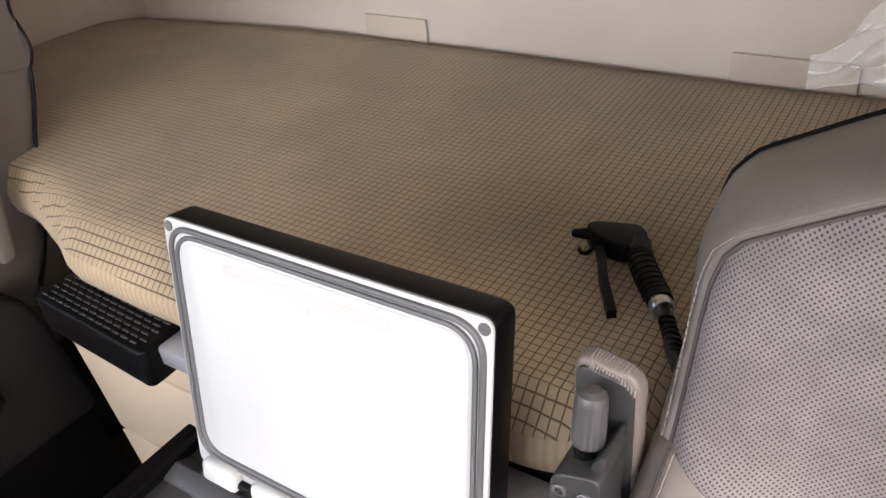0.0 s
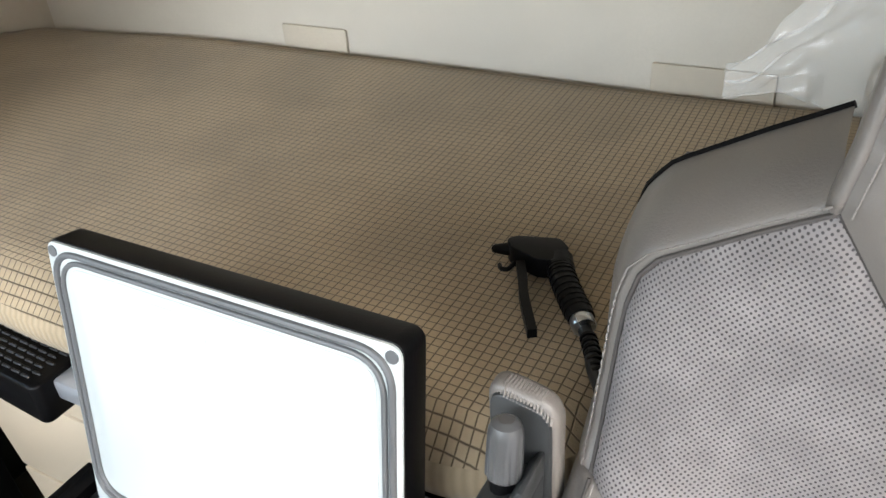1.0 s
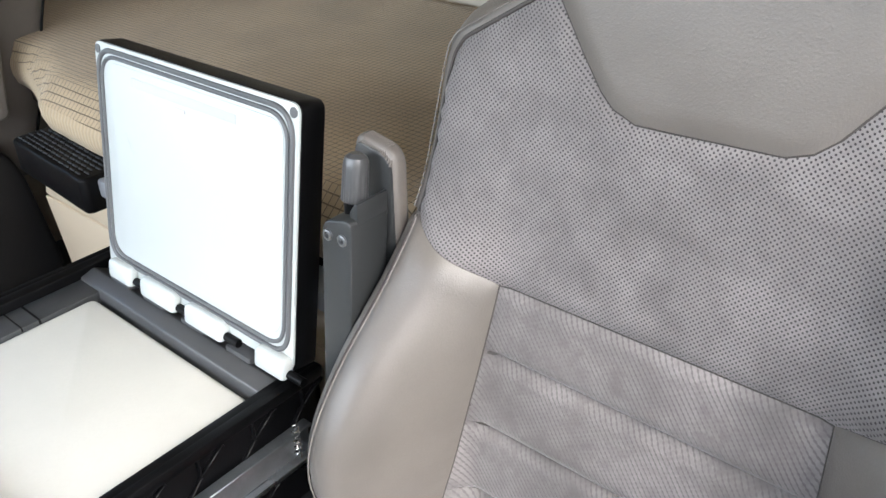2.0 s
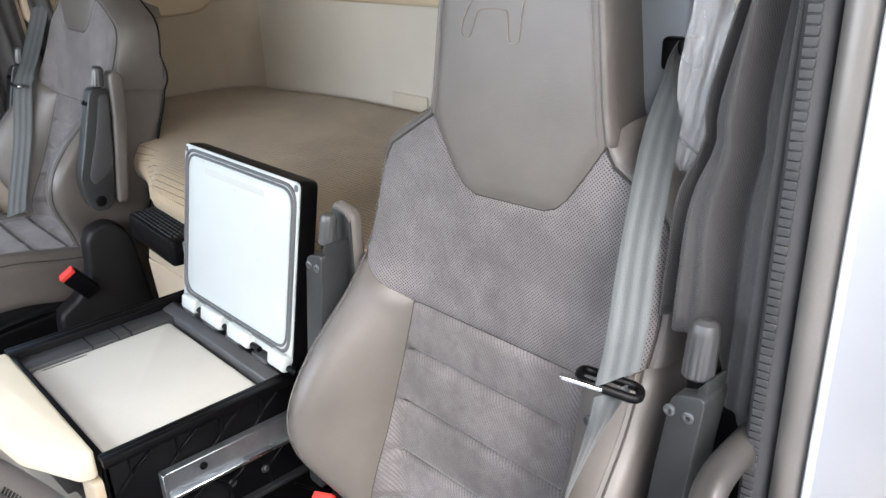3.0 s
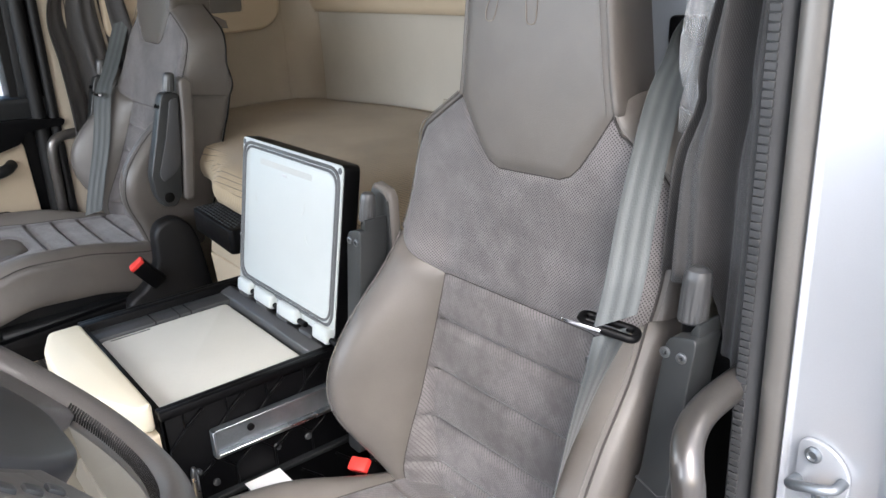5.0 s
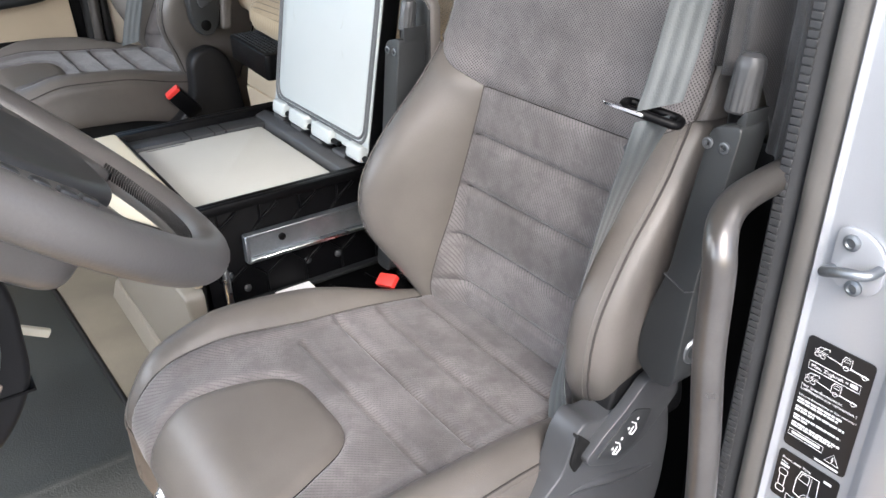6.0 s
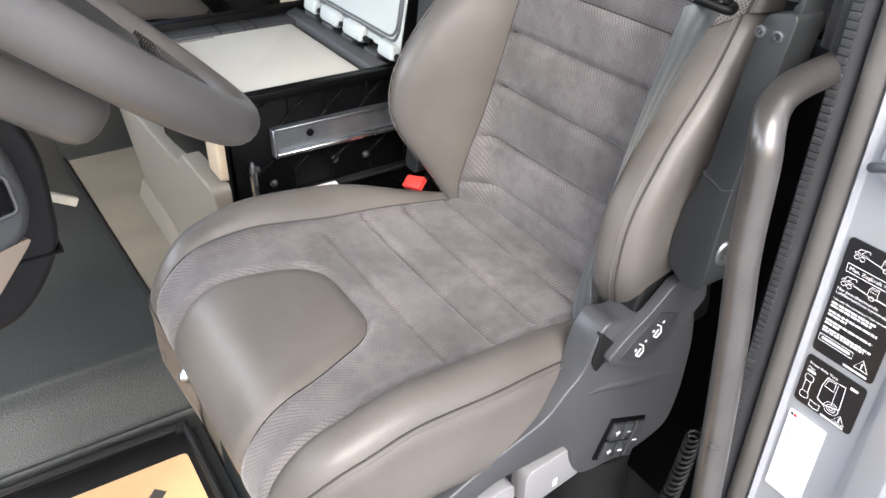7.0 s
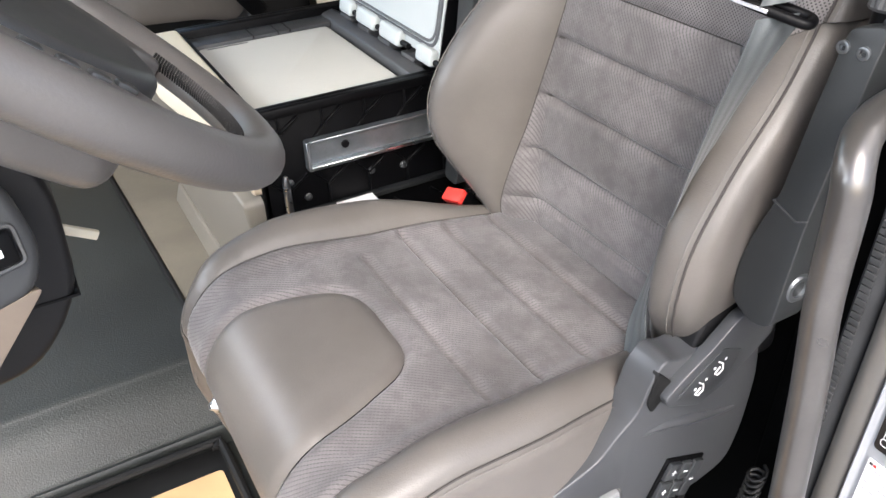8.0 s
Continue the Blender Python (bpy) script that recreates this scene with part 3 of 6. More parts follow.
RISE = ((0.0, 0.490), (0.12, 0.496), (0.25, 0.510), (0.36, 0.517), (0.44, 0.508), (0.5, 0.498))


def seat_cushion(cx, sg):
    def surf(s, t):
        flat, R, r = 0.435, 0.075, 0.042
        h, q = ip(t, PLAN), abs(s)
        tt = min(t, flat + R)
        y, z = 1.075 - min(t, flat), ip(tt, RISE)
        q2 = min(q, h) / h
        z += (0.030 * step01(q2, 0.62, 0.86) - 0.006 * (1 - q2 * q2)) * (1 - 0.55 * step01(t, 0.35, 0.5)) * step01(t, 0.02, 0.24)
        x = q
        if q > h - r:
            a = (q - (h - r)) / r
            if a < math.pi / 2:
                x, z = h - r + r * math.sin(a), z - r * (1 - math.cos(a))
            else:
                x, z = h + 0.006 * step01(a, 1.6, 3.0), z - r - (q - (h - r) - r * math.pi / 2)
        if t > flat:
            a = (t - flat) / R
            if a < math.pi / 2:
                y, z = y - R * math.sin(a), z - R * (1 - math.cos(a))
            else:
                d = t - flat - R * math.pi / 2
                y, z = y - R + 0.25 * d, z - R - 0.97 * d
        return cx + sg * (x if s >= 0 else -x), y, z
    return surf


def edge_line(half, off, t0, t1, side, n=14):
    return [(side * (half(t) + off), t) for t in np.linspace(t0, t1, n)]


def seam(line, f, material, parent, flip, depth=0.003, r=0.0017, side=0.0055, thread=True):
    """A sewn joint along a line in (s, t): a sunk dark tube that paints the crease's shade and a row of stitches beside
    it.
    """
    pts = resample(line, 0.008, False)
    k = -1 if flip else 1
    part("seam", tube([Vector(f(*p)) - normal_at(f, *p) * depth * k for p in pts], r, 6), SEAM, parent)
    if thread:
        moved = []
        for a, p, b in zip([pts[0]] + pts[:-1], pts, pts[1:] + [pts[-1]]):
            d = np.array(b) - np.array(a)
            d = d / max(np.linalg.norm(d), 1e-9)
            moved.append((p[0] + d[1] * side, p[1] - d[0] * side))
        stitches("stitching", moved, f, material, parent, 0.0066, 0.0046, 0.0007, 0.0006, flip=flip)


def normals(pts):
    """Outward directions of a line that climbs the right-hand edge of a panel."""
    out = []
    for a, b in zip([pts[0]] + pts[:-1], pts[1:] + [pts[-1]]):
        v = Vector((b[1] - a[1], a[0] - b[0]))
        out.append(v.normalized())
    for _ in range(3):
        out = [((a + b * 2 + c) / 4).normalized() for a, b, c in zip([out[0]] + out[:-1], out, out[1:] + [out[-1]])]
    return out


def loft(name, rows, material, parent, label="", crease=70):
    bm = bmesh.new()
    uvl = bm.loops.layers.uv.new("UVMap")
    grid = [[bm.verts.new(p) for p in row] for row in rows]
    for i, (r0, r1) in enumerate(zip(grid, grid[1:])):
        for j in range(len(r0) - 1):
            q = bm.faces.new((r0[j], r0[j + 1], r1[j + 1], r1[j]))
            for loop, uv in zip(q.loops, ((i, j), (i, j + 1), (i + 1, j + 1), (i + 1, j))):
                loop[uvl].uv = (uv[0] * 0.01, uv[1] * 0.01)
    return part(name, bm, material, parent, label, crease=crease)


def backrest(parent, cx, sg):
    f, fl = seat_back(cx, sg), sg < 0
    sign = -1 if fl else 1
    shell = bmesh.new()
    rows = []
    for t in list(np.linspace(0.46, 0.868, 16)) + [0.90, 0.94, 0.98, 1.01, 1.03]:
        y, k = ip(t, SPINE), step01(t, 0.87, 1.03)
        if t < 0.87:
            a, b = (Vector(f(side * (back_half(t) + 0.149), t)) for side in (-1, 1))
        else:
            a, b = (Vector((cx + side * sg * (ip(t, OUTER) - 0.004), y + 0.112 - 0.006 * k, t)) for side in (-1, 1))
        rows.append([shell.verts.new(p) for p in (a, a * 0.93 + b * 0.07 + Vector((0, 0.012, 0)), a * 0.5 + b * 0.5 + Vector((0, 0.024, 0)), a * 0.07 + b * 0.93 + Vector((0, 0.012, 0)), b)])
    for r0, r1 in zip(rows, rows[1:]):
        for j in range(4):
            shell.faces.new((r0[j], r0[j + 1], r1[j + 1], r1[j]))
    body = part("backrest", shell, LEATHER, parent, "taupe leather rear of the backrest")
    mid = lambda t: 0.011
    head_r = [(0.123, 1.057), (0.117, 1.088), (0.1075, 1.17), (0.0965, 1.248), (0.0935, 1.270), (0.085, 1.286), (0.067, 1.2935), (0.030, 1.2965), (0.0, 1.297)]
    foot = [(-0.112, 1.057), (-0.086, 1.018), (-0.067, 0.992), (-0.056, 0.982), (-0.038, 0.975), (0.064, 0.978), (0.080, 0.984), (0.092, 0.995), (0.114, 1.026), (0.134, 1.057)]
    head = [(mid(t) - s, t) for s, t in head_r[::-1][1:]] + foot[1:-1] + [(mid(t) + s, t) for s, t in head_r]
    panel("headrest", head, f, LEATHER, body, "smooth taupe leather headrest panel", 0.009, 0.0032, 0.004, flip=fl)
    # side, top and rear of the headrest
    pts = [(0.125, 1.022), (0.1245, 1.042)] + along(head_r, 40)
    nrm = normals(pts)
    halves = []
    for k in (1, -1):
        rows = []
        for (s, t), n in zip(pts, nrm):
            p0, nn = Vector(f(mid(t) + k * s, t)), normal_at(f, mid(t) + k * s, t) * sign
            p0.y += 0.05 * step01(t, 1.055, 1.038)
            e = -0.024
            row = [p0 - nn * 0.0032]
            for a, b in ((0.0016, 0.0012), (0.0045, 0.0016), (0.0075, 0.006), (0.0092, 0.012), (0.0098, 0.022), (0.0096, 0.055), (0.0070, 0.095), (-0.002, 0.122)):
                row.append(p0 + Vector((sg * k * (n[0] * a + e * step01(b, 0.0, 0.09)), b, n[1] * a)))
            rows.append(row)
        halves.append(rows)
    right, left = halves
    loft("headrest_side", right + left[::-1][1:], LEATHER, body, "smooth leather headrest side")
    loft("headrest_back", [[a[-1], a[-1] * 0.85 + b[-1] * 0.15 + Vector((0, 0.012, 0)), a[-1] * 0.15 + b[-1] * 0.85 + Vector((0, 0.012, 0)), b[-1]] for a, b in zip(right, left)], LEATHER, body)
    for k in (1, -1):
        line = [(mid(t) + k * s, t) for s, t in head_r[:6]]
        stitches("stitching", [(s - k * 0.0055, t - (0.003 if t > 1.26 else 0)) for s, t in line], f, THREAD, body, 0.0062, 0.0045, 0.0006, 0.0005, flip=fl)
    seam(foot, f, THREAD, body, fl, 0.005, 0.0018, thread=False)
    core = lambda a, b: Vector(f(a, b)) + normal_at(f, a, b) * -0.0095 * sign
    waist = [(0.135, 0.810), (0.222, 0.860), (0.222, 0.905), (0.220, 0.945), (0.2165, 0.972), (0.209, 0.993), (0.197, 1.007), (0.175, 1.020), (0.145, 1.038)]
    back = edge_line(back_half, -0.012, 0.47, 0.94, 1, 20) + [(0.208, 0.96), (0.198, 0.984), (0.17, 1.0), (0.115, 1.035), (0.097, 1.17), (0.082, 1.26), (0.05, 1.28)]
    # backing in the crease-shade tone, so gaps between panels look dark
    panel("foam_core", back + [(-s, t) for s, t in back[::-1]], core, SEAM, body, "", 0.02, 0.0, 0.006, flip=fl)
    yoke = foot + waist[::-1] + [(-s, t) for s, t in waist]
    panel("shoulder_panel", yoke, f, PERFORATED, body, "perforated grey-brown velour shoulder panel", 0.010, 0.005, 0.0045, flip=fl)
    quilts = [[(-0.2, t), (0.2, t)] for t in (0.742, 0.668, 0.592, 0.524)]
    panel("lumbar_panel", [(-0.135, 0.810), (-0.141, 0.72), (-0.150, 0.60), (-0.156, 0.46), (0.156, 0.46), (0.150, 0.60), (0.141, 0.72), (0.135, 0.810)], f, VELOUR, body,
          "quilted brushed velour centre panel", 0.0062, 0.0065, 0.0048, quilts, 0.0085, fl)
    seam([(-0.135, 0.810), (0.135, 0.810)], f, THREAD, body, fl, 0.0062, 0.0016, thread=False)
    for side in (-1, 1):
        inner = [(side * s, t) for s, t in ((0.156, 0.46), (0.150, 0.60), (0.141, 0.72), (0.135, 0.810), (0.222, 0.860))]
        panel("side_bolster", inner + edge_line(back_half, 0.150, 0.860, 0.46, side, 18), f, LEATHER, body, "padded taupe leather side bolster", 0.010, 0.006, 0.005,
              [edge_line(back_half, -0.014, 0.47, 0.854, side, 18)], 0.0022, flip=fl)
        seam(edge_line(back_half, -0.014, 0.47, 0.858, side, 18), f, THREAD, body, fl, 0.0010, 0.0013, -0.0055 * side)
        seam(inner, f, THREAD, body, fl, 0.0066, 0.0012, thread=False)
        # the shoulder: leather drawn back from the perforated panel's edge
        over = along(waist[1:] + [(0.112 if side < 0 else 0.134, 1.057)], 44)
        nrm = normals(over)
        n0, top = 15, len(over) - 1
        h0 = back_half(0.860)
        vs = [(k / (n0 - 1)) ** 1.5 for k in range(n0)]
        first = [Vector(f(side * (0.222 + (h0 + 0.150 - 0.222) * v), 0.860)) for v in vs]
        rows = []
        for i, ((s, t), n) in enumerate(zip(over, nrm)):
            u = i / top
            o = (Vector((1, 0)).lerp(n, step01(u, 0.0, 0.3))).lerp(Vector((0.22, 1.0)), step01(u, 0.7, 1.0)).normalized()
            p = Vector(f(side * s, t))
            A, B = 0.010 + 0.012 * step01(u, 0.1, 0.6), ip(t, SPINE) + 0.114 - 0.019 * u - p.y
            nn = normal_at(f, side * s, t) * sign
            row = []
            for v, q in zip(vs, first):
                away = Vector((sg * side * o[0], 0, o[1])) * A * (1 - (1 - v) ** 3.2) + Vector((0, B * v ** 1.15, 0))
                d = (q - first[0]).lerp(away, step01(u, 0.0, 0.35))
                row.append(p + d - nn * 0.005 * math.exp(-(d.length / 0.0045) ** 2))
            rows.append(row)
        loft("shoulder_side", rows, LEATHER, body, "smooth leather shoulder side")
        seam([(side * s, t) for s, t in over], f, THREAD, body, fl, 0.004, 0.0017, 0.006 * side)
        pipe = [f(s, t) for s, t in edge_line(back_half, 0.150, 0.5, 0.858, side, 16)] + [r[-1] for r in rows]
        part("piping", tube(pipe, 0.0026, 6), PLASTIC_BLACK, body, "black edge piping")
    return body


def cushion(parent, cx, sg):
    f, fl = seat_cushion(cx, sg), sg > 0
    plan = lambda t: ip(t, PLAN)
    base = part("cushion", box(cx - 0.19, cx + 0.19, 0.60, 1.07, 0.36, 0.46, 0.02), PLASTIC_DARK, parent, "dark cushion pan")
    pad = rounded([(-0.118, 0.70), (-0.118, 0.43), (-0.076, 0.318), (0.076, 0.318), (0.118, 0.43), (0.118, 0.70)], 0.045, 6)
    panel("front_pad", pad, f, LEATHER, base, "smooth taupe leather thigh pad", 0.010, 0.006, 0.005, flip=fl)
    quilts = [[(-0.2, t), (0.2, t)] for t in (0.075, 0.145, 0.212)] + [[(-0.13, 0.280), (0.2, 0.280)]]
    first = [p for p in pad]
    k = min(range(len(first)), key=lambda i: abs(first[i][0] + 0.118) + abs(first[i][1] - 0.70))
    ring = first[k:] + first[:k]
    if ring[1][1] > 0.69 and ring[1][0] > -0.1:
        ring = ring[::-1]
    seat = [(-0.160, 0.02), (-0.172, 0.25), (-0.188, 0.42), (-0.190, 0.705), (-0.1185, 0.705)] + [p for p in ring if p[1] < 0.64] + \
           [(0.1185, 0.705), (0.190, 0.705), (0.188, 0.42), (0.172, 0.25), (0.160, 0.02)]
    panel("seat_panel", seat, f, VELOUR, base, "quilted brushed velour seat panel", 0.0062, 0.008, 0.0050, quilts, 0.0090, fl)
    for side in (-1, 1):
        inner = [(side * s, t) for s, t in ((0.160, 0.02), (0.172, 0.25), (0.188, 0.42), (0.190, 0.705))]
        panel("side_bolster", inner + edge_line(plan, 0.105, 0.705, 0.02, side, 20), f, LEATHER, base, "padded taupe leather cushion bolster", 0.010, 0.006, 0.0055,
              [edge_line(plan, 0.002, 0.03, 0.70, side, 24)], 0.0034, flip=fl)
        seam(edge_line(plan, 0.002, 0.03, 0.67, side, 40), f, THREAD, base, fl, 0.0016, 0.0013, 0.0055 * side)
        seam(inner[:-1] + [(inner[-1][0], 0.66)], f, THREAD, base, fl, 0.0068, 0.0012, thread=False)
    return base


def ribbed_knob(name, base, top, r, material, parent, label=""):
    a, b = Vector(base), Vector(top)
    d = (b - a).normalized()
    u = d.orthogonal().normalized()
    w = d.cross(u)
    L = (b - a).length
    bm = bmesh.new()
    n, rings = 36, []
    for h, k, rib in ((0, 0.86, 0), (0.04, 1.0, 1), (0.72, 0.96, 1), (0.82, 0.93, 0), (0.93, 0.80, 0), (1.0, 0.45, 0)):
        ring = []
        for j in range(n):
            q = k * (1 - 0.07 * rib * (j % 3 == 0))
            t = 2 * math.pi * j / n
            ring.append(bm.verts.new(a + d * L * h + (u * math.cos(t) + w * math.sin(t)) * r * q))
        rings.append(ring)
    for r0, r1 in zip(rings, rings[1:]):
        for j in range(n):
            bm.faces.new((r0[j], r0[(j + 1) % n], r1[(j + 1) % n], r1[j]))
    bm.faces.new(rings[0][::-1]), bm.faces.new(rings[-1])
    return part(name, bm, material, parent, label, crease=30)


def armrest(parent, x, y, z0, z1, beam_pts, pad=True, knob_h=0.046, deep=0.046, lean=0.10):
    """A folded-up armrest: a plastic beam with two screws and a height knob at its end, and a leather pad behind it. beam_pts: (dx, z) outline."""
    yb = lambda z: y + (z - z1) * lean
    beam = extrude(rounded([(x + dx, z) for dx, z in beam_pts], 0.010, 4), 0.0, deep, "y", 0.005, 3)
    for v in beam.verts:
        v.co.y += yb(v.co.z)
    ob = part("armrest", beam, ARM_PLASTIC, parent, "folded-up grey plastic armrest")
    for dx in (-0.0085, 0.0095):
        part("screw", lathe([(0, 0.0055), (0.003, 0.0055), (0.0036, 0.0045), (0.0034, 0.003), (0.0012, 0.0028), (0.001, 0.0005)], (x + dx, yb(z1 - 0.02) + 0.001, z1 - 0.021), (x + dx, -9, z1 - 0.021), 12), SCREW, ob)
    ribbed_knob("knob", (x, yb(z1) + 0.024, z1 + 0.004), (x, yb(z1) + 0.031, z1 + 0.004 + knob_h), 0.0122 if pad else 0.0142, KNOB, ob, "ribbed grey height knob")
    part("knob_stem", lathe([(0, 0.0095), (0.03, 0.0095)], (x, yb(z1) + 0.024, z1 - 0.02), (x, yb(z1) + 0.024, z1 + 1), 14), PLASTIC_BLACK, ob)
    part("collar", extrude([(x + 0.008, z1 - 0.012), (x + 0.019, z1 - 0.012), (x + 0.0195, z1 + 0.012), (x + 0.0165, z1 + 0.012), (x + 0.010, z1 + 0.003)], yb(z1) + 0.008, yb(z1) + deep, "y", 0.001), ARM_PLASTIC, ob)
    if pad:
        ya = yb(z1) + 0.047
        plate = rounded([(x - 0.021, z0 + 0.02), (x + 0.0225, z0 + 0.02), (x + 0.0225, z1 + 0.043), (x - 0.0205, z1 + 0.051)], 0.016, 8)
        part("back_plate", extrude(plate, ya, ya + 0.009, "y", 0.003), ARM_PLASTIC, ob, "grey pad carrier")
        soft = rounded([(x - 0.0235, z0 + 0.02), (x + 0.0265, z0 + 0.02), (x + 0.0265, z1 + 0.0475), (x - 0.0235, z1 + 0.0570)], 0.018, 8)
        part("pad", extrude(soft, ya + 0.003, ya + 0.021, "y", 0.006, 4), LEATHER, ob, "gathered taupe leather armrest pad")
        pleats = bmesh.new()
        for k in range(17):
            u = k / 16
            q = Vector((x - 0.015 + 0.036 * u, ya + 0.005, z1 + 0.0515 - 0.0075 * u - 0.03 * max(0, u - 0.8) - 0.03 * max(0, 0.12 - u)))
            tube([q + Vector((0.001, -0.004, -0.004)), q + Vector((0, 0.002, 0.003)), q + Vector((0.001, 0.010, 0.004))], 0.0012, 5, bm=pleats)
        tagged(part("pleats", pleats, LEATHER, ob), kind="stuff")
    return ob


def seat(cx, sg, label, recline=0.0):
    """sg is 1 where the door lies on the side of greater x; recline in degrees."""
    th = thing("truck_seat", (cx, 0.85, 0.0), label, "seat", "cab seats")
    body = backrest(th, cx + 0.007 * sg, sg)
    if recline:
        turn = Matrix.Translation((0, 1.08, 0.5)) @ Matrix.Rotation(radians(-recline), 4, "X") @ Matrix.Translation((0, -1.08, -0.5))
        for ob in (body, *body.children):
            ob.data.transform(turn)
    cushion(th, cx, sg)
    # suspension base and bellows
    for k in range(6):
        z = 0.115 + 0.032 * k
        part("bellows_fold", box(cx - 0.18, cx + 0.18, 0.74, 1.06, z, z + 0.03, 0.012, 3), RUBBER, th, "black rubber suspension bellows")
    part("base_plate", box(cx - 0.2, cx + 0.2, 0.78, 1.10, 0.0, 0.118, 0.01), PLASTIC_BLACK, th, "black mounting plate")
    part("frame", box(cx - 0.225, cx + 0.225, 0.63, 1.12, 0.305, 0.375, 0.015, 3), PLASTIC_DARK, th, "dark seat frame")
    part("front_rail", tube([(cx - 0.2, 0.60, 0.36), (cx + 0.2, 0.60, 0.36)], 0.009), STEEL, th, "steel adjuster bar")
    return th


def straight(z0, z1, w=0.0195):
    return [(-w + 0.003, z0), (w, z0), (w, z1), (-w + 0.003, z1 - 0.010)]


driver = seat(0.748, 1, "taupe leather and velour driver's seat with high backrest")
armrest(driver, 0.490, 1.031, 0.50, 0.863, straight(0.50, 0.863), True, 0.043)
arm_r = armrest(driver, 1.0405, 1.036, 0.60, 0.886, [(-0.035, 0.652), (-0.030, 0.622), (-0.004, 0.610), (0.018, 0.616), (0.0165, 0.66), (0.0150, 0.72), (0.0185, 0.81), (0.0225, 0.888), (-0.0095, 0.880), (-0.0145, 0.81), (-0.018, 0.735), (-0.030, 0.69)], False, 0.054, 0.040, 0.14)
part("seam_line", extrude([(1.019, 0.728), (1.046, 0.719), (1.0555, 0.724), (1.0555, 0.7252), (1.046, 0.7204), (1.019, 0.7292)], 1.0115, 1.030, "y", 0), KNOB, arm_r)
part("pivot", lathe([(0, 0.015), (0.012, 0.015), (0.014, 0.013), (0.014, 0.009), (0.010, 0.008)], (1.046, 1.026, 0.652), (1.25, 1.010, 0.652), 20), SCREW, arm_r, "grey steel pivot bolt")
part("pivot_hub", lathe([(0, 0.022), (0.004, 0.026), (0.046, 0.026), (0.052, 0.022)], (0.962, 1.050, 0.640), (1.173, 1.030, 0.640), 24), PLASTIC_BLACK, arm_r, "black pivot hub")
part("adjuster_bolt", lathe([(0, 0.006), (0.004, 0.010), (0.009, 0.010), (0.012, 0.006), (0.016, 0.004)], (0.667, 0.574, 0.404), (0.70, 0.40, 0.45), 16), STEEL, driver, "bright steel adjuster bolt")

# the driver's outer side shield, with its lever, switches and paddles
outline = [(0.60, 0.348), (0.70, 0.395), (0.80, 0.440), (0.865, 0.462), (0.889, 0.490), (0.910, 0.507), (0.920, 0.545), (0.936, 0.566), (0.958, 0.556), (1.00, 0.560), (1.045, 0.556), (1.075, 0.525), (1.084, 0.475), (1.082, 0.400), (1.070, 0.347), (1.019, 0.330), (0.926, 0.336), (0.908, 0.370),
           (0.903, 0.404), (0.80, 0.402), (0.70, 0.358), (0.60, 0.31)]
shield = part("side_shield", extrude(rounded(outline, 0.02, 4), 0.965, 1.004, "x", 0.010, 4), LEVER, driver, "dark grey plastic side shield")
ridge = tube(spline([(0.998, 0.905, 0.470), (1.000, 0.955, 0.468), (1.001, 1.01, 0.452), (1.000, 1.06, 0.44)], 6), 0.009, 10, scale=lambda u: 1 - 0.5 * abs(2 * u - 1))
part("moulded_ridge", ridge, LEVER, shield)
cover = extrude(rounded([(0.976, 0.500), (0.976, 0.560), (0.990, 0.598), (1.022, 0.606), (1.070, 0.592), (1.100, 0.565), (1.110, 0.50)], 0.018, 5), 0.958, 0.999, "x", 0.009, 4)
part("hinge_cover", cover, SOFT_BLACK, driver, "dark rounded recliner cover")
lev = extrude(rounded([(0.930, 0.523), (0.938, 0.512), (0.981, 0.493), (1.018, 0.507), (1.072, 0.552), (1.068, 0.575), (1.045, 0.598), (1.015, 0.593), (0.985, 0.566), (0.952, 0.543)], 0.006, 3), 1.002, 1.016, "x", 0.004, 3)
part("belt_slot", extrude(rounded([(0.917, 0.519), (0.925, 0.502), (0.951, 0.530), (0.926, 0.556)], 0.005, 4), 0.998, 1.0065, "x", 0.002), RUBBER, driver, "black mesh belt slot")
lever = part("recliner_lever", lev, LEVER, driver, "grey recliner lever with white seat pictograms")
part("lever_inset", extrude(rounded([(0.944, 0.519), (0.981, 0.502), (1.013, 0.516), (1.030, 0.548), (1.000, 0.562), (0.975, 0.545)], 0.006, 3), 1.0155, 1.0172, "x", 0.0007), PLASTIC_GREY, lever)
for cy, cz in ((0.975, 0.521), (0.998, 0.538)):
    for a, b, r in (((0.000, -0.016), (0.010, -0.008), 0.0013), ((0.010, -0.008), (0.007, 0.006), 0.0013), ((0.007, 0.006), (-0.004, 0.014), 0.0013), ((0.000, -0.016), (-0.008, -0.010), 0.0013), ((-0.008, -0.010), (0.002, 0.001), 0.0013)):
        part("pictogram_line", tube([(1.0174, cy + 0.62 * a[0], cz + 0.62 * a[1]), (1.0174, cy + 0.62 * b[0], cz + 0.62 * b[1])], 0.7 * r, 5), PRINT, lever)
    for a, b in ((-0.010, 0.002), (0.012, 0.014)):
        part("pictogram_arrow", box(1.0170, 1.0178, cy + 0.62 * a - 0.0014, cy + 0.62 * a + 0.0014, cz + 0.62 * b - 0.0014, cz + 0.62 * b + 0.0014, 0), PRINT, lever)
sw_m = Matrix.Translation((1.004, 0.984, 0.370)) @ Matrix.Rotation(radians(-22), 4, "X")
panel_sw = part("switch_panel", box(-0.004, 0.003, -0.032, 0.032, -0.030, 0.030, 0.002, 2, sw_m), PLASTIC_BLACK, driver, "black switch panel with white symbols")
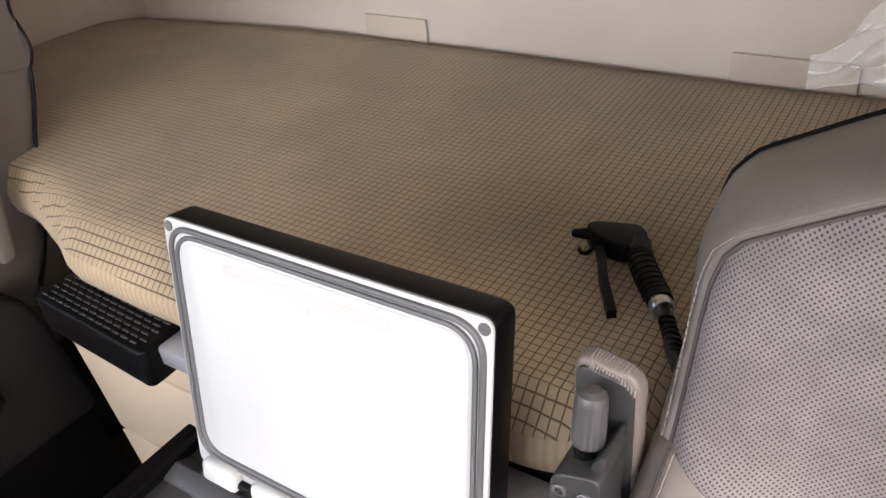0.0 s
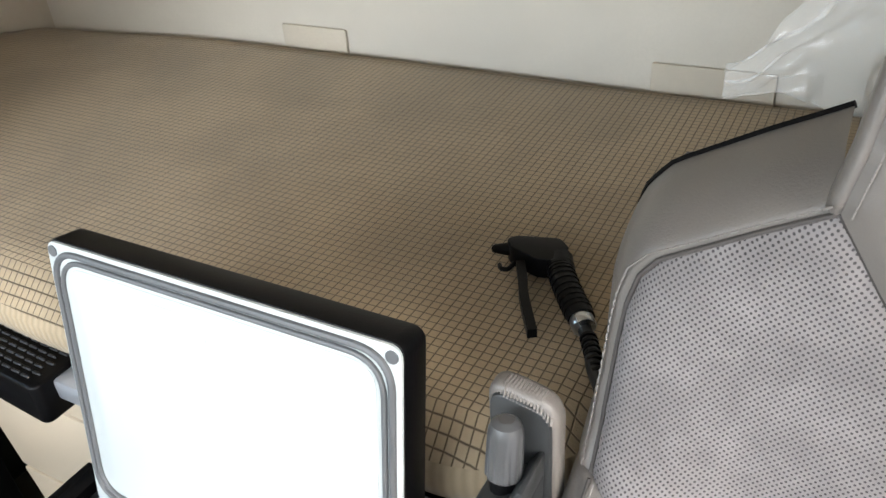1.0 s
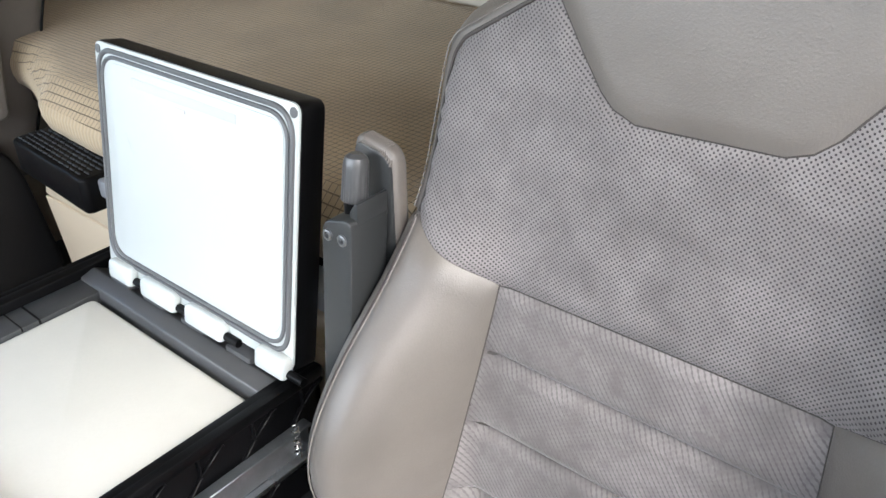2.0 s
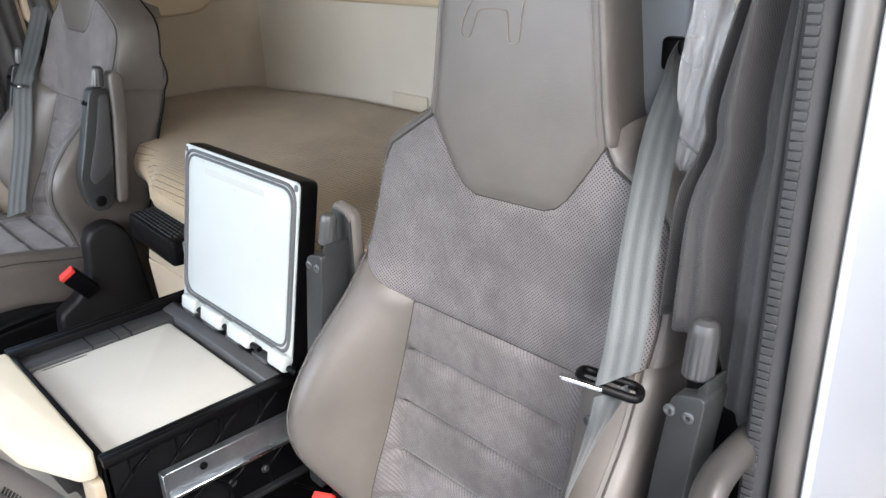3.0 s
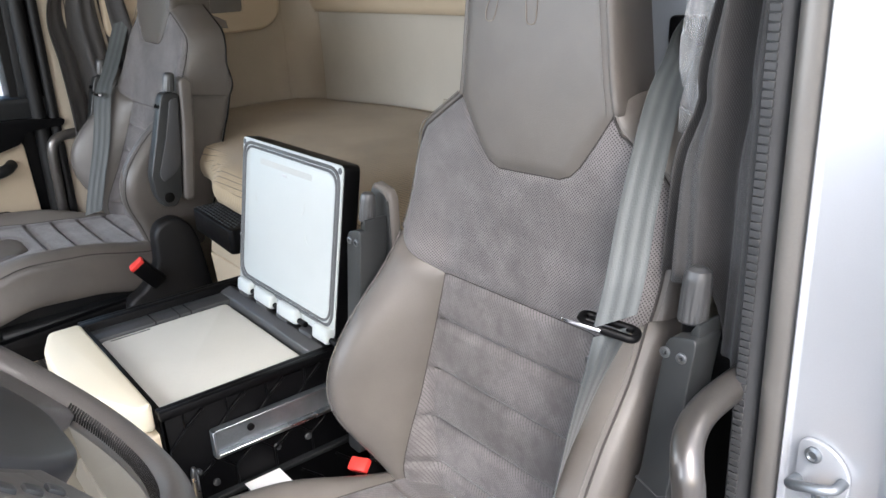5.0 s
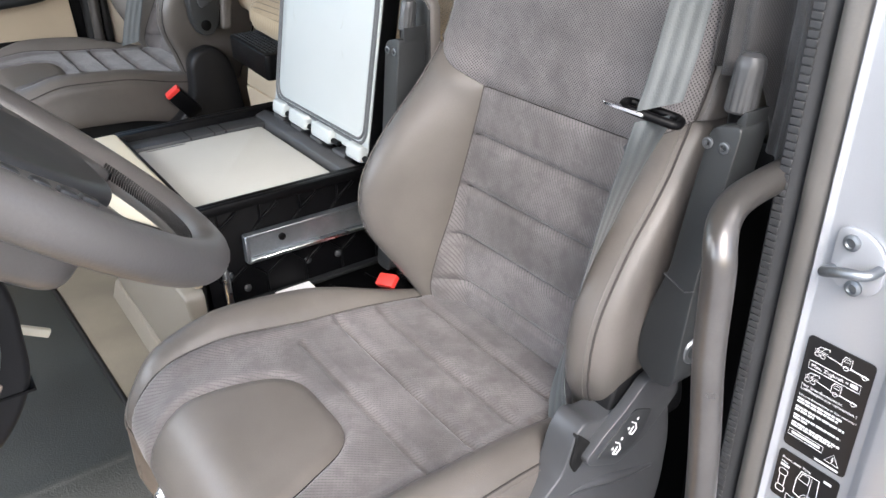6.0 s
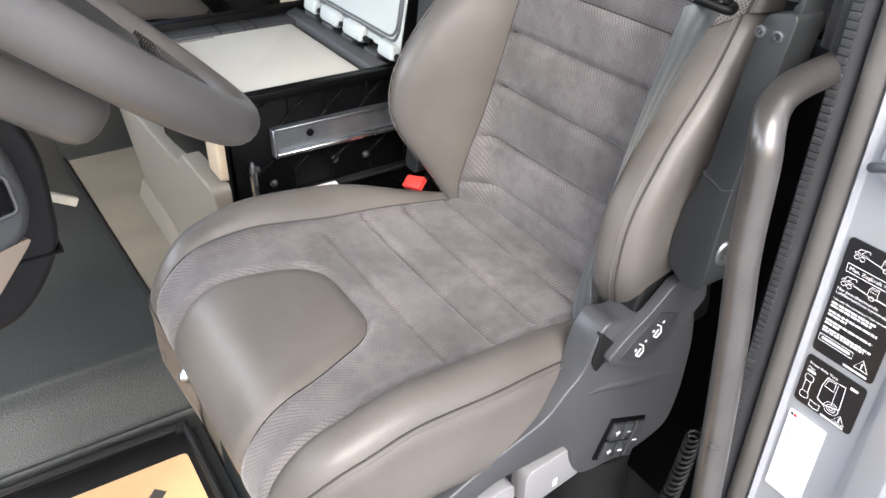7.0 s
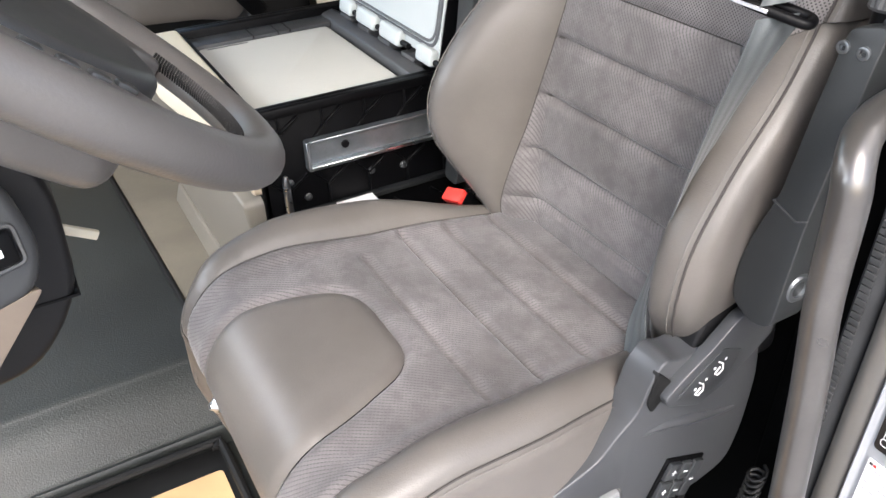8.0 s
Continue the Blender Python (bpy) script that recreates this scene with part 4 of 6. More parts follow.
for y0, y1, z0, z1 in ((-0.028, -0.008, 0.002, 0.026), (-0.028, -0.008, -0.026, -0.001), (-0.006, 0.010, 0.002, 0.026), (-0.006, 0.010, -0.026, -0.001), (0.013, 0.029, -0.026, 0.026)):
    b = part("button", box(0.002, 0.008, y0, y1, z0, z1, 0.002, 2, sw_m), PLASTIC_GREY, panel_sw)
    yc, zc = (y0 + y1) / 2, (z0 + z1) / 2
    part("symbol", box(0.0075, 0.0085, yc - 0.0035, yc + 0.0035, zc - 0.0008, zc + 0.0008, 0, 1, sw_m), PRINT, b)
    if y0 < -0.02:
        part("symbol", box(0.0075, 0.0085, yc - 0.0008, yc + 0.0008, zc - 0.0035, zc + 0.0035, 0, 1, sw_m), PRINT, b)
for y0, y1, zt in ((0.755, 0.832, 0.378), (0.848, 0.936, 0.392)):
    pd = part("paddle", extrude(rounded([(y0, zt - 0.075), (y1, zt - 0.055), (y1, zt), (y0, zt - 0.012)], 0.014, 5), 0.972, 1.000, "x", 0.008, 3), PUFF, driver, "pale grey adjuster paddle")
    part("symbol", box(0.9995, 1.0005, (y0 + y1) / 2 - 0.003, (y0 + y1) / 2 + 0.003, zt - 0.056, zt - 0.044, 0), PRINT, pd)
hs = part("heater_switch", box(0.985, 1.004, 0.700, 0.738, 0.312, 0.345, 0.003, 2), PLASTIC_BLACK, driver, "black rocker switch")
part("rocker", box(1.002, 1.008, 0.705, 0.733, 0.317, 0.340, 0.002, 2), PUFF, hs)
coil = [Vector((1.050 + 0.018 * math.sin(k * 0.012), 0.93 + 0.00050 * k, 0.185 + 0.00058 * k)) for k in range(300)]
part("air_hose", tube([p + Vector((0.0095 * math.cos(k * 0.72), 0.0095 * math.sin(k * 0.72), 0.004 * math.sin(k * 0.72))) for k, p in enumerate(coil)], 0.0024, 6), RUBBER, driver, "black coiled air hose")
part("coiled_cable", tube([Vector((0.492 + 0.007 * math.cos(k * 0.75), 1.03 + 0.007 * math.sin(k * 0.75), 0.40 + 0.0008 * k)) for k in range(190)], 0.0016, 5), RUBBER, driver, "black coiled cable")
part("side_bellows", lathe([(0, 0.055), (0.05, 0.06), (0.10, 0.055), (0.14, 0.058)], (0.95, 0.99, 0.19), (0.95, 0.99, 1.0), 24), RUBBER, driver, "black rubber bellows")

passenger = seat(-0.735, -1, "taupe leather and velour passenger seat beside the bunk", 7.2)
SHIFT = Vector((0, 0.032, 0.085))


def side_arm(x):
    """A folded-up armrest seen from its flank: a tapering beam with screws, pivot and knob, and the leather pad behind it."""
    y0, z0 = 0.015 - SHIFT.y, -0.006 - SHIFT.z
    prof = lambda pts, r, n=4: rounded([(y + y0, z + z0) for y, z in pts], r, n)
    beam = part("armrest", extrude(prof([(1.084, 0.950), (1.092, 0.966), (1.130, 0.962), (1.122, 0.88), (1.108, 0.78), (1.100, 0.715), (1.082, 0.690), (1.052, 0.693), (1.036, 0.725), (1.033, 0.775), (1.056, 0.85)], 0.010), x - 0.018, x + 0.016, "x", 0.005, 3), ARM_PLASTIC, passenger, "folded-up grey plastic armrest")
    part("flank_panel", extrude(prof([(1.106, 0.95), (1.126, 0.95), (1.118, 0.88), (1.110, 0.80), (1.094, 0.775), (1.060, 0.755), (1.052, 0.775), (1.082, 0.86)], 0.008), x + 0.015, x + 0.019, "x", 0.0015), LEVER, beam, "raised grey flank panel")
    part("pad", extrude(prof([(1.128, 0.70), (1.143, 0.80), (1.158, 0.90), (1.166, 0.985), (1.150, 0.998), (1.134, 0.990), (1.128, 0.90), (1.112, 0.78), (1.102, 0.70)], 0.012, 5), x - 0.022, x + 0.022, "x", 0.007, 3), LEATHER, beam, "taupe leather armrest pad")
    ribbed_knob("knob", (x, 1.112 + y0, 0.966 + z0), (x, 1.120 + y0, 1.010 + z0), 0.0142, KNOB, beam, "ribbed grey height knob")
    part("knob_stem", lathe([(0, 0.0095), (0.02, 0.0095)], (x, 1.110 + y0, 0.952 + z0), (x, 1.114 + y0, 1.0 + z0), 14), PLASTIC_BLACK, beam)
    part("pivot", lathe([(0, 0.0125), (0.003, 0.0125), (0.0042, 0.010)], (x + 0.016, 1.066 + y0, 0.716 + z0), (x + 1, 1.066 + y0, 0.716 + z0), 18), PLASTIC_BLACK, beam, "black pivot cap")
    for dx in (-0.0085, 0.0085):
        part("screw", lathe([(0, 0.0055), (0.003, 0.0055), (0.0036, 0.004), (0.001, 0.003)], (x + dx, 1.080 + y0, 0.934 + z0), (x + dx, 0, 0.934 + z0 + 0.35), 12), PLASTIC_BLACK, beam)


side_arm(-0.464)
side_arm(-1.000)
part("hinge_cover", extrude(rounded([(0.995, 0.540), (1.012, 0.566), (1.056, 0.576), (1.090, 0.548), (1.105, 0.505), (1.128, 0.33), (1.126, 0.30), (0.90, 0.30), (0.905, 0.385), (0.955, 0.415), (0.992, 0.462)], 0.018, 5), -0.490, -0.440, "x", 0.012, 4), SOFT_BLACK, passenger, "black rounded recliner cover")
part("pedestal", box(-0.945, -0.525, 0.78, 1.10, -0.11, 0.02, 0.008), PLASTIC_BLACK, passenger, "black pedestal")
part("side_skirt", extrude(rounded([(0.58, 0.30), (1.12, 0.30), (1.12, 0.40), (0.58, 0.36)], 0.01), -0.502, -0.472, "x", 0.006), PLASTIC_BLACK, passenger, "black lower skirt")
part("lower_shroud", extrude(rounded([(0.80, -0.11), (1.135, -0.11), (1.127, 0.31), (0.80, 0.31)], 0.02), -0.494, -0.466, "x", 0.006), PLASTIC_BLACK, passenger, "black base shroud")
passenger.location += SHIFT

# ---- bunk ----
bunk = [(-1.04, 1.22), (-0.44, 1.19), (-0.295, 1.142), (-0.250, 1.118), (-0.1, 1.112), (0.42, 1.115), (0.49, 1.15), (0.55, 1.30), (1.2, 1.32), (1.2, 1.836), (-0.96, 1.836), (-1.04, 1.76)]
outline = rounded(bunk, 0.05, 5)


bm = bmesh.new()
uvl = bm.loops.layers.uv.new("UVMap")
from mathutils.geometry import delaunay_2d_cdt
edge = resample(outline, 0.03)
grid = [(x, y) for x in np.arange(-1.03, 1.2, 0.03) for y in np.arange(1.12, 1.84, 0.03)]
near = segments_distance(grid, [edge + edge[:1]])
grid = [p for p, d in zip(grid, near) if d > 0.012 and inside(edge, p)]
vs, _, fs, *_ = delaunay_2d_cdt([Vector(p) for p in edge + grid], [], [list(range(len(edge)))], 1, 1e-6)
vs = [tuple(p) for p in vs]
dist = segments_distance(vs, [edge + edge[:1]])
R = 0.032
made = []
for (x, y), d in zip(vs, dist):
    z = 0.806 + 0.026 * (y - 1.12) * step01(x, -1.0, -0.3) - (R - math.sqrt(max(R * R - max(R - d, 0) ** 2, 0)))
    z += 0.004 * noise.noise((x * 3, y * 3, 0.3)) - 0.006 * math.exp(-((x - 0.2) ** 2 + (y - 1.5) ** 2) / 0.1)
    made.append(bm.verts.new((x, y, z)))
for f in fs:
    q = bm.faces.new([made[i] for i in f])
    for loop, i in zip(q.loops, f):
        loop[uvl].uv = vs[i]
rim = [made[i] for i in range(len(edge))]
n = len(edge)
lens = [0.0]
for i in range(n):
    lens.append(lens[-1] + math.dist(edge[i], edge[(i + 1) % n]))
top_mesh, rim_at = bm, [v.co.copy() for v in rim]
bm = bmesh.new()
uvl = bm.loops.layers.uv.new("UVMap")
prev = [bm.verts.new(p) for p in rim_at]
zs = (0.806 - R, 0.765, 0.75, 0.732, 0.722)
for k, (z, inset) in enumerate(zip(zs[1:], (-0.004, -0.004, 0.002, 0.02))):
    ring = []
    for i, p in enumerate(edge):
        a, b = Vector(edge[i - 1]), Vector(edge[(i + 1) % n])
        nrm = Vector((b - a).yx)
        nrm.x *= -1
        nrm.normalize()
        ring.append(bm.verts.new((p[0] + nrm.x * inset, p[1] + nrm.y * inset, z + 0.002 * noise.noise((p[0] * 8, p[1] * 8, z * 9)))))
    for i in range(n):
        q = bm.faces.new((prev[i], prev[(i + 1) % n], ring[(i + 1) % n], ring[i]))
        for loop, uv in zip(q.loops, ((lens[i], zs[k]), (lens[i + 1], zs[k]), (lens[i + 1], z), (lens[i], z))):
            loop[uvl].uv = uv
    prev = ring
mattress = solo("mattress", top_mesh, MATTRESS, "olive-brown checked mattress covering the bunk", "mattress", crease=60)
part("side_border", bm, MATTRESS_SIDE, mattress, "finely ribbed side border", crease=60)

bunk_base = thing("bunk_base", (0.0, 1.6, 0.1), "beige bunk box with drawers under the mattress", "bunk")
part("platform", extrude([(p[0], p[1] + 0.02) for p in bunk[:9]] + [(1.2, 1.835), (-1.04, 1.835)], 0.692, 0.720, "z", 0.003), PLASTIC_BLACK, bunk_base, "black bunk platform")
part("body", box(-0.335, 0.99, 1.18, 1.83, 0.115, 0.691, 0.006), BEIGE, bunk_base, "beige bunk box")
for z0, z1, y, xt, xb in ((0.572, 0.688, 1.140, -0.330, -0.384), (0.40, 0.569, 1.138, -0.385, -0.349), (0.13, 0.397, 1.136, -0.347, -0.290)):
    part("drawer_front", extrude(rounded([(xb, z0), (0.46, z0), (0.46, z1), (xt, z1)], 0.006, 3), y, 1.182, "y", 0.004, 2), BEIGE, bunk_base, "beige drawer front")
part("rail", box(-0.08, 0.46, 1.090, 1.130, 0.682, 0.710, 0.004), SILVER, bunk_base, "white metal front bar")
step = part("step", extrude(rounded([(-0.300, 1.080), (-0.066, 1.066), (-0.066, 1.140), (-0.300, 1.154)], 0.012, 4), 0.662, 0.716, "z", 0.006, 3), PLASTIC_BLACK, bunk_base, "black ladder step with raised grips")
grips = bmesh.new()
for i in range(7):
    for j in range(13):
        x = -0.292 + 0.0175 * j + 0.0087 * (i % 2)
        if x < -0.085:
            y = 1.0885 - 0.06 * (x + 0.292) + 0.0088 * i
            box(x, x + 0.0135, y, y + 0.0034, 0.715, 0.7185, 0.001, 1, bm=grips)
tagged(part("grip_ribs", grips, PLASTIC_DARK, step, "raised grip ribs"), kind="stuff")

# labels tucked behind the mattress on the rear wall
for x0, x1 in ((-0.305, -0.167), (0.365, 0.535)):
    solo("wall_tab", box(x0, x1, 1.832, 1.8385, 0.79, 0.858, 0.003), TAB, "pale beige fabric tab at the foot of the rear wall", "tab", "wall tabs")

# ---- blow gun on the mattress ----
gun = thing("air_blow_gun", (0.36, 1.38, 0.787), "black plastic air blow gun with hose lying on the mattress", "air gun")
BED = 0.787
part("body", extrude(rounded([(0.266, 1.440), (0.275, 1.452), (0.328, 1.466), (0.346, 1.450), (0.343, 1.420), (0.318, 1.412), (0.300, 1.418), (0.280, 1.425)], 0.006, 3), BED + 0.002, BED + 0.030, "z", 0.005, 3), PLASTIC_BLACK, gun)
part("nozzle", lathe([(0, 0.004), (0.004, 0.006), (0.02, 0.0085), (0.024, 0.0085)], (0.250, 1.431, BED + 0.016), (0.275, 1.440, BED + 0.016), 14), PLASTIC_BLACK, gun)
handle = part("handle", sweep(spline([(0.338, 1.440, BED + 0.018), (0.352, 1.408, BED + 0.019), (0.376, 1.372, BED + 0.019), (0.402, 1.338, BED + 0.018)], 8),
              [(x * 0.0155, y * 0.0140) for x, y in circle(1.0, 14)]), PLASTIC_BLACK, gun)
hp = spline([(0.345, 1.424, BED + 0.019), (0.352, 1.408, BED + 0.019), (0.376, 1.372, BED + 0.019), (0.396, 1.346, BED + 0.018)], 4)
for k, (p, q) in enumerate(zip(hp[1:], hp[2:])):
    part("grip_rib", sweep([p, p + (q - p).normalized() * 0.0035], [(x * 0.0168, y * 0.0152) for x, y in circle(1.0, 14)]), PLASTIC_BLACK, handle)
part("lever", sweep(spline([(0.296, 1.415, BED + 0.014), (0.312, 1.385, BED + 0.014), (0.328, 1.352, BED + 0.014), (0.360, 1.300, BED + 0.012)], 6), [(-0.0055, -0.006), (0.0055, -0.006), (0.0055, 0.006), (-0.0055, 0.006)]), PLASTIC_BLACK, gun, "black trigger lever")
part("hanging_hook", tube(spline([(0.288, 1.416, BED + 0.014), (0.286, 1.400, BED + 0.014), (0.278, 1.398, BED + 0.014), (0.272, 1.406, BED + 0.013)], 5), 0.003, 8), PLASTIC_BLACK, gun)
part("ferrule", lathe([(0, 0.0125), (0.004, 0.0135), (0.016, 0.0135), (0.018, 0.012)], (0.400, 1.340, BED + 0.017), (0.410, 1.326, BED + 0.017), 18), STEEL, gun, "bright metal hose ferrule")
part("hose", tube(spline([(0.410, 1.326, BED + 0.014), (0.425, 1.303, BED + 0.014), (0.440, 1.270, BED + 0.013), (0.47, 1.225, BED + 0.010), (0.50, 1.20, BED - 0.05), (0.51, 1.18, BED - 0.2)], 8), 0.0078, 12), PLASTIC_DARK, gun, "dark air hose")
for k in range(9):
    p = Vector((0.418 + 0.0045 * k, 1.314 - 0.0078 * k, BED + 0.0148 - 0.0003 * k))
    part("bend_ring", sweep([p, p + Vector((0.0018, -0.003, 0))], circle(0.0096, 14)), PLASTIC_BLACK, gun, "ribbed bend guard ring")
gun.location, gun.scale = (0.429, 1.310, 0.811), (0.81, 0.81, 0.81)

# ---- cool box drawer in the console ----
cool = thing("cool_box", (0.19, 0.9, 0.1), "black pull-out cool box with raised white lid", "cool box")
X0, X1, Y0, Y1, ZT = 0.0, 0.404, 0.735, 1.062, 0.640
tub = bmesh.new()
box(X0, X0 + 0.020, Y0, Y1, 0.36, ZT, 0.003, bm=tub)
box(X1 - 0.014, X1, Y0, Y1, 0.36, ZT, 0.003, bm=tub)
box(X0, X1, Y1 - 0.012, Y1, 0.36, ZT - 0.006, 0.003, bm=tub)
box(X0, X1, Y0, Y0 + 0.010, 0.36, ZT - 0.004, 0.003, bm=tub)
box(X0, X1, Y0, Y1, 0.352, 0.364, 0.003, bm=tub)
tubo = part("tub", tub, PLASTIC_BLACK, cool, "black ribbed plastic tub")
part("inner_cover", extrude(rounded([(X0 + 0.066, Y0 + 0.014), (X1 - 0.016, Y0 + 0.014), (X1 - 0.016, Y1 - 0.075), (X0 + 0.066, Y1 - 0.075)], 0.012), 0.595, 0.622, "z", 0.005, 3), OFFWHITE, cool, "off-white inner cover of the cool box")
side_ledge = part("side_ledge", box(X0 + 0.018, X0 + 0.066, Y0 + 0.006, Y1 - 0.01, 0.50, 0.627, 0.004, 2), PLASTIC_GREY, cool, "dark grey inner ledge")
for y, w in ((Y0 + 0.115, 0.0014), (Y0 + 0.160, 0.0010), (Y0 + 0.182, 0.0014), (Y1 - 0.030, 0.0012)):
    part("joint", box(X0 + 0.021, X0 + 0.0664, y - w, y + w, 0.600, 0.6274, 0), PLASTIC_BLACK, side_ledge)
part("cover_seam", tube([(X0 + 0.078, Y0 + 0.03, 0.6222), (X0 + 0.078, Y0 + 0.10, 0.6222)], 0.0012, 5), GASKET, cool)
ledge = part("hinge_ledge", extrude([(Y1 - 0.070, 0.606), (Y1 - 0.066, 0.630), (Y1 - 0.046, 0.636), (Y1 - 0.012, 0.618), (Y1 - 0.012, 0.606)], X0 + 0.02, X1 - 0.014, "x", 0.002), KNOB, cool, "grey hinge ledge")
for x in (0.06, 0.135, 0.215, 0.30):
    part("hinge_block", box(x, x + 0.045, Y1 - 0.046, Y1 - 0.02, 0.626, 0.642, 0.004), KNOB, ledge)
# outside of the tub: ribs, joints and rivets
def tub_rib(a, b, w=0.0026):
    (ya, za), (yb, zb) = a, b
    m = Matrix.Translation((X1 + 0.001, (ya + yb) / 2, (za + zb) / 2)) @ Matrix.Rotation(math.atan2(zb - za, yb - ya), 4, "X")
    d = math.hypot(yb - ya, zb - za) / 2
    part("rib", box(-0.001, 0.0045, -d, d, -w / 2, w / 2, 0.0008, 1, m), PLASTIC_BLACK, tubo)


for k in range(5):
    y = 0.768 + 0.066 * k
    tub_rib((y, 0.600), (y, 0.628))
    tub_rib((y, 0.600), (y - 0.026, 0.572)), tub_rib((y, 0.600), (y + 0.030, 0.622), 0.004)
    tub_rib((y - 0.026, 0.572), (y - 0.026, 0.530)), tub_rib((y - 0.026, 0.530), (y, 0.505))
    tub_rib((y, 0.505), (y, 0.472)), tub_rib((y, 0.505), (y + 0.034, 0.530), 0.004)
    tub_rib((y - 0.026, 0.446), (y + 0.012, 0.412), 0.004), tub_rib((y + 0.012, 0.412), (y + 0.012, 0.372))
part("rim_flange", box(X1 - 0.004, X1 + 0.008, Y0, Y1, ZT - 0.014, ZT, 0.002), PLASTIC_BLACK, tubo)
part("rim_flange", box(X0 - 0.008, X0 + 0.004, Y0, Y1, ZT - 0.014, ZT, 0.002), PLASTIC_BLACK, tubo)
part("lower_flange", box(X1 - 0.004, X1 + 0.012, Y0, Y1, 0.462, 0.470, 0.002), PLASTIC_DARK, tubo)
for y, z in ((0.775, 0.52), (0.80, 0.49), (0.905, 0.505), (0.96, 0.50)):
    part("screw", lathe([(0, 0.006), (0.003, 0.006), (0.005, 0.003)], (X1, y, z), (X1 + 1, y, z), 10), PLASTIC_GREY, tubo)
slide = part("slide_rail", box(X1 + 0.0075, X1 + 0.0105, 0.802, 1.03, 0.545, 0.583, 0.001, 1), RAIL, cool, "zinc telescopic slide rail")
part("rail_lip", box(X1 + 0.004, X1 + 0.018, 0.802, 1.03, 0.581, 0.585, 0.001, 1), RAIL, slide)
part("rail_lip", box(X1 + 0.004, X1 + 0.020, 0.802, 1.03, 0.539, 0.545, 0.001, 1), STEEL, slide)
part("rail_lip", box(X1 + 0.006, X1 + 0.020, 0.800, 0.806, 0.54, 0.585, 0.001, 1), RAIL, slide)
part("screw", lathe([(0, 0.006), (0.003, 0.006), (0.004, 0.003)], (X1 + 0.0105, 0.862, 0.566), (X1 + 1, 0.862, 0.566), 10), PLASTIC_BLACK, slide)
part("spring", tube([Vector((X1 + 0.016 + 0.004 * math.cos(k * 0.9), 1.008 + 0.004 * math.sin(k * 0.9), 0.552 + 0.0011 * k)) for k in range(44)], 0.0009, 5), CHROME, slide, "small steel coil spring")
part("pin", lathe([(0, 0.003), (0.012, 0.0055), (0.06, 0.0055), (0.07, 0.003), (0.085, 0.001)], (X1 + 0.014, 0.765, 0.54), (X1 + 0.014, 0.765, 0.0), 12), STEEL, cool, "bright steel pin")
# cream front panel of the drawer
part("drawer_front", extrude(rounded([(0.020, 0.680), (0.09, 0.657), (0.20, 0.652), (0.29, 0.664), (0.388, 0.710), (0.392, 0.7335), (0.020, 0.7335)], 0.012), 0.604, 0.648, "z", 0.006, 3), CREAM, cool, "cream drawer front")

# lid, leaning back on its hinge
lid_m = Matrix.Translation((0.238, 1.021, 0.653)) @ Matrix.Rotation(radians(-10.0), 4, "X")
W, Hh = 0.176, 0.286
rect = lambda w0, z0, z1, r, n=6: rounded([(-w0, z0), (w0, z0), (w0, z1), (-w0, z1)], r, n)


def lid_part(name, bm, material, parent=cool, label=""):
    bm.transform(lid_m)
    return part(name, bm, material, parent, label)


lid = lid_part("lid", extrude(rect(W, 0.0, Hh, 0.012), 0.002, 0.031, "y", 0.002), PLASTIC_BLACK, cool, "black outer shell of the raised lid")
lid_part("liner", extrude(rect(W - 0.0015, 0.003, Hh - 0.0015, 0.011), -0.0005, 0.004, "y", 0.0006), WHITE, lid, "white inner face of the lid")
for off, rad, mat_ in ((0.0085, 0.0030, GASKET), (0.0150, 0.0024, GASKET)):
    path = [Vector((a, -0.001, b)) for a, b in rect(W - off, 0.026 + off - 0.0155, Hh - off, 0.030, 8)]
    lid_part("gasket", tube(path, rad, 8, True), mat_, lid, "grey rubber gasket")
lid_part("recessed_panel", extrude(rect(W - 0.021, 0.036, Hh - 0.021, 0.022), -0.0015, 0.004, "y", 0.001), WHITE, lid)
for x in (-W + 0.0085, W - 0.0085):
    lid_part("screw", lathe([(0, 0.0052), (0.0014, 0.0052), (0.0016, 0.003)], (x, 0.0, Hh - 0.010), (x, -1, Hh - 0.010), 12), GASKET, lid)
lid_part("embossed_bar", box(-0.10, 0.085, -0.0018, 0.0, Hh - 0.041, Hh - 0.030, 0.0002, 1), LID_MARK, lid)
lid_part("label_bar", box(-0.018, 0.000, -0.0024, 0.0, Hh - 0.0500, Hh - 0.0455, 0.0004, 1), PRINT_GREY, lid)
for pts in ([(-0.105, 0.185), (-0.115, 0.165), (-0.105, 0.143), (-0.085, 0.132)], [(0.065, 0.20), (0.063, 0.165), (0.045, 0.152)], [(0.065, 0.148), (0.072, 0.12), (0.095, 0.105)]):
    lid_part("embossed_arc", tube([Vector((a, 0.0004, b + 0.026)) for a, b in spline(pts, 6)], 0.0026, 6, scale=lambda u: 1 - 0.5 * abs(2 * u - 1)), LID_MARK, lid)
for x in (-0.135, -0.055, 0.035, 0.150):
    w = 0.024 if abs(x) > 0.1 else 0.034
    lid_part("hinge", box(x - w, x + w, -0.014, 0.004, -0.006, 0.020, 0.006, 3), WHITE, lid, "white hinge knuckle")
    lid_part("hinge_pin", lathe([(0, 0.005), (0.022, 0.005)], (x + w, -0.004, 0.002), (x + w + 1, -0.004, 0.002), 10), PLASTIC_BLACK, lid)

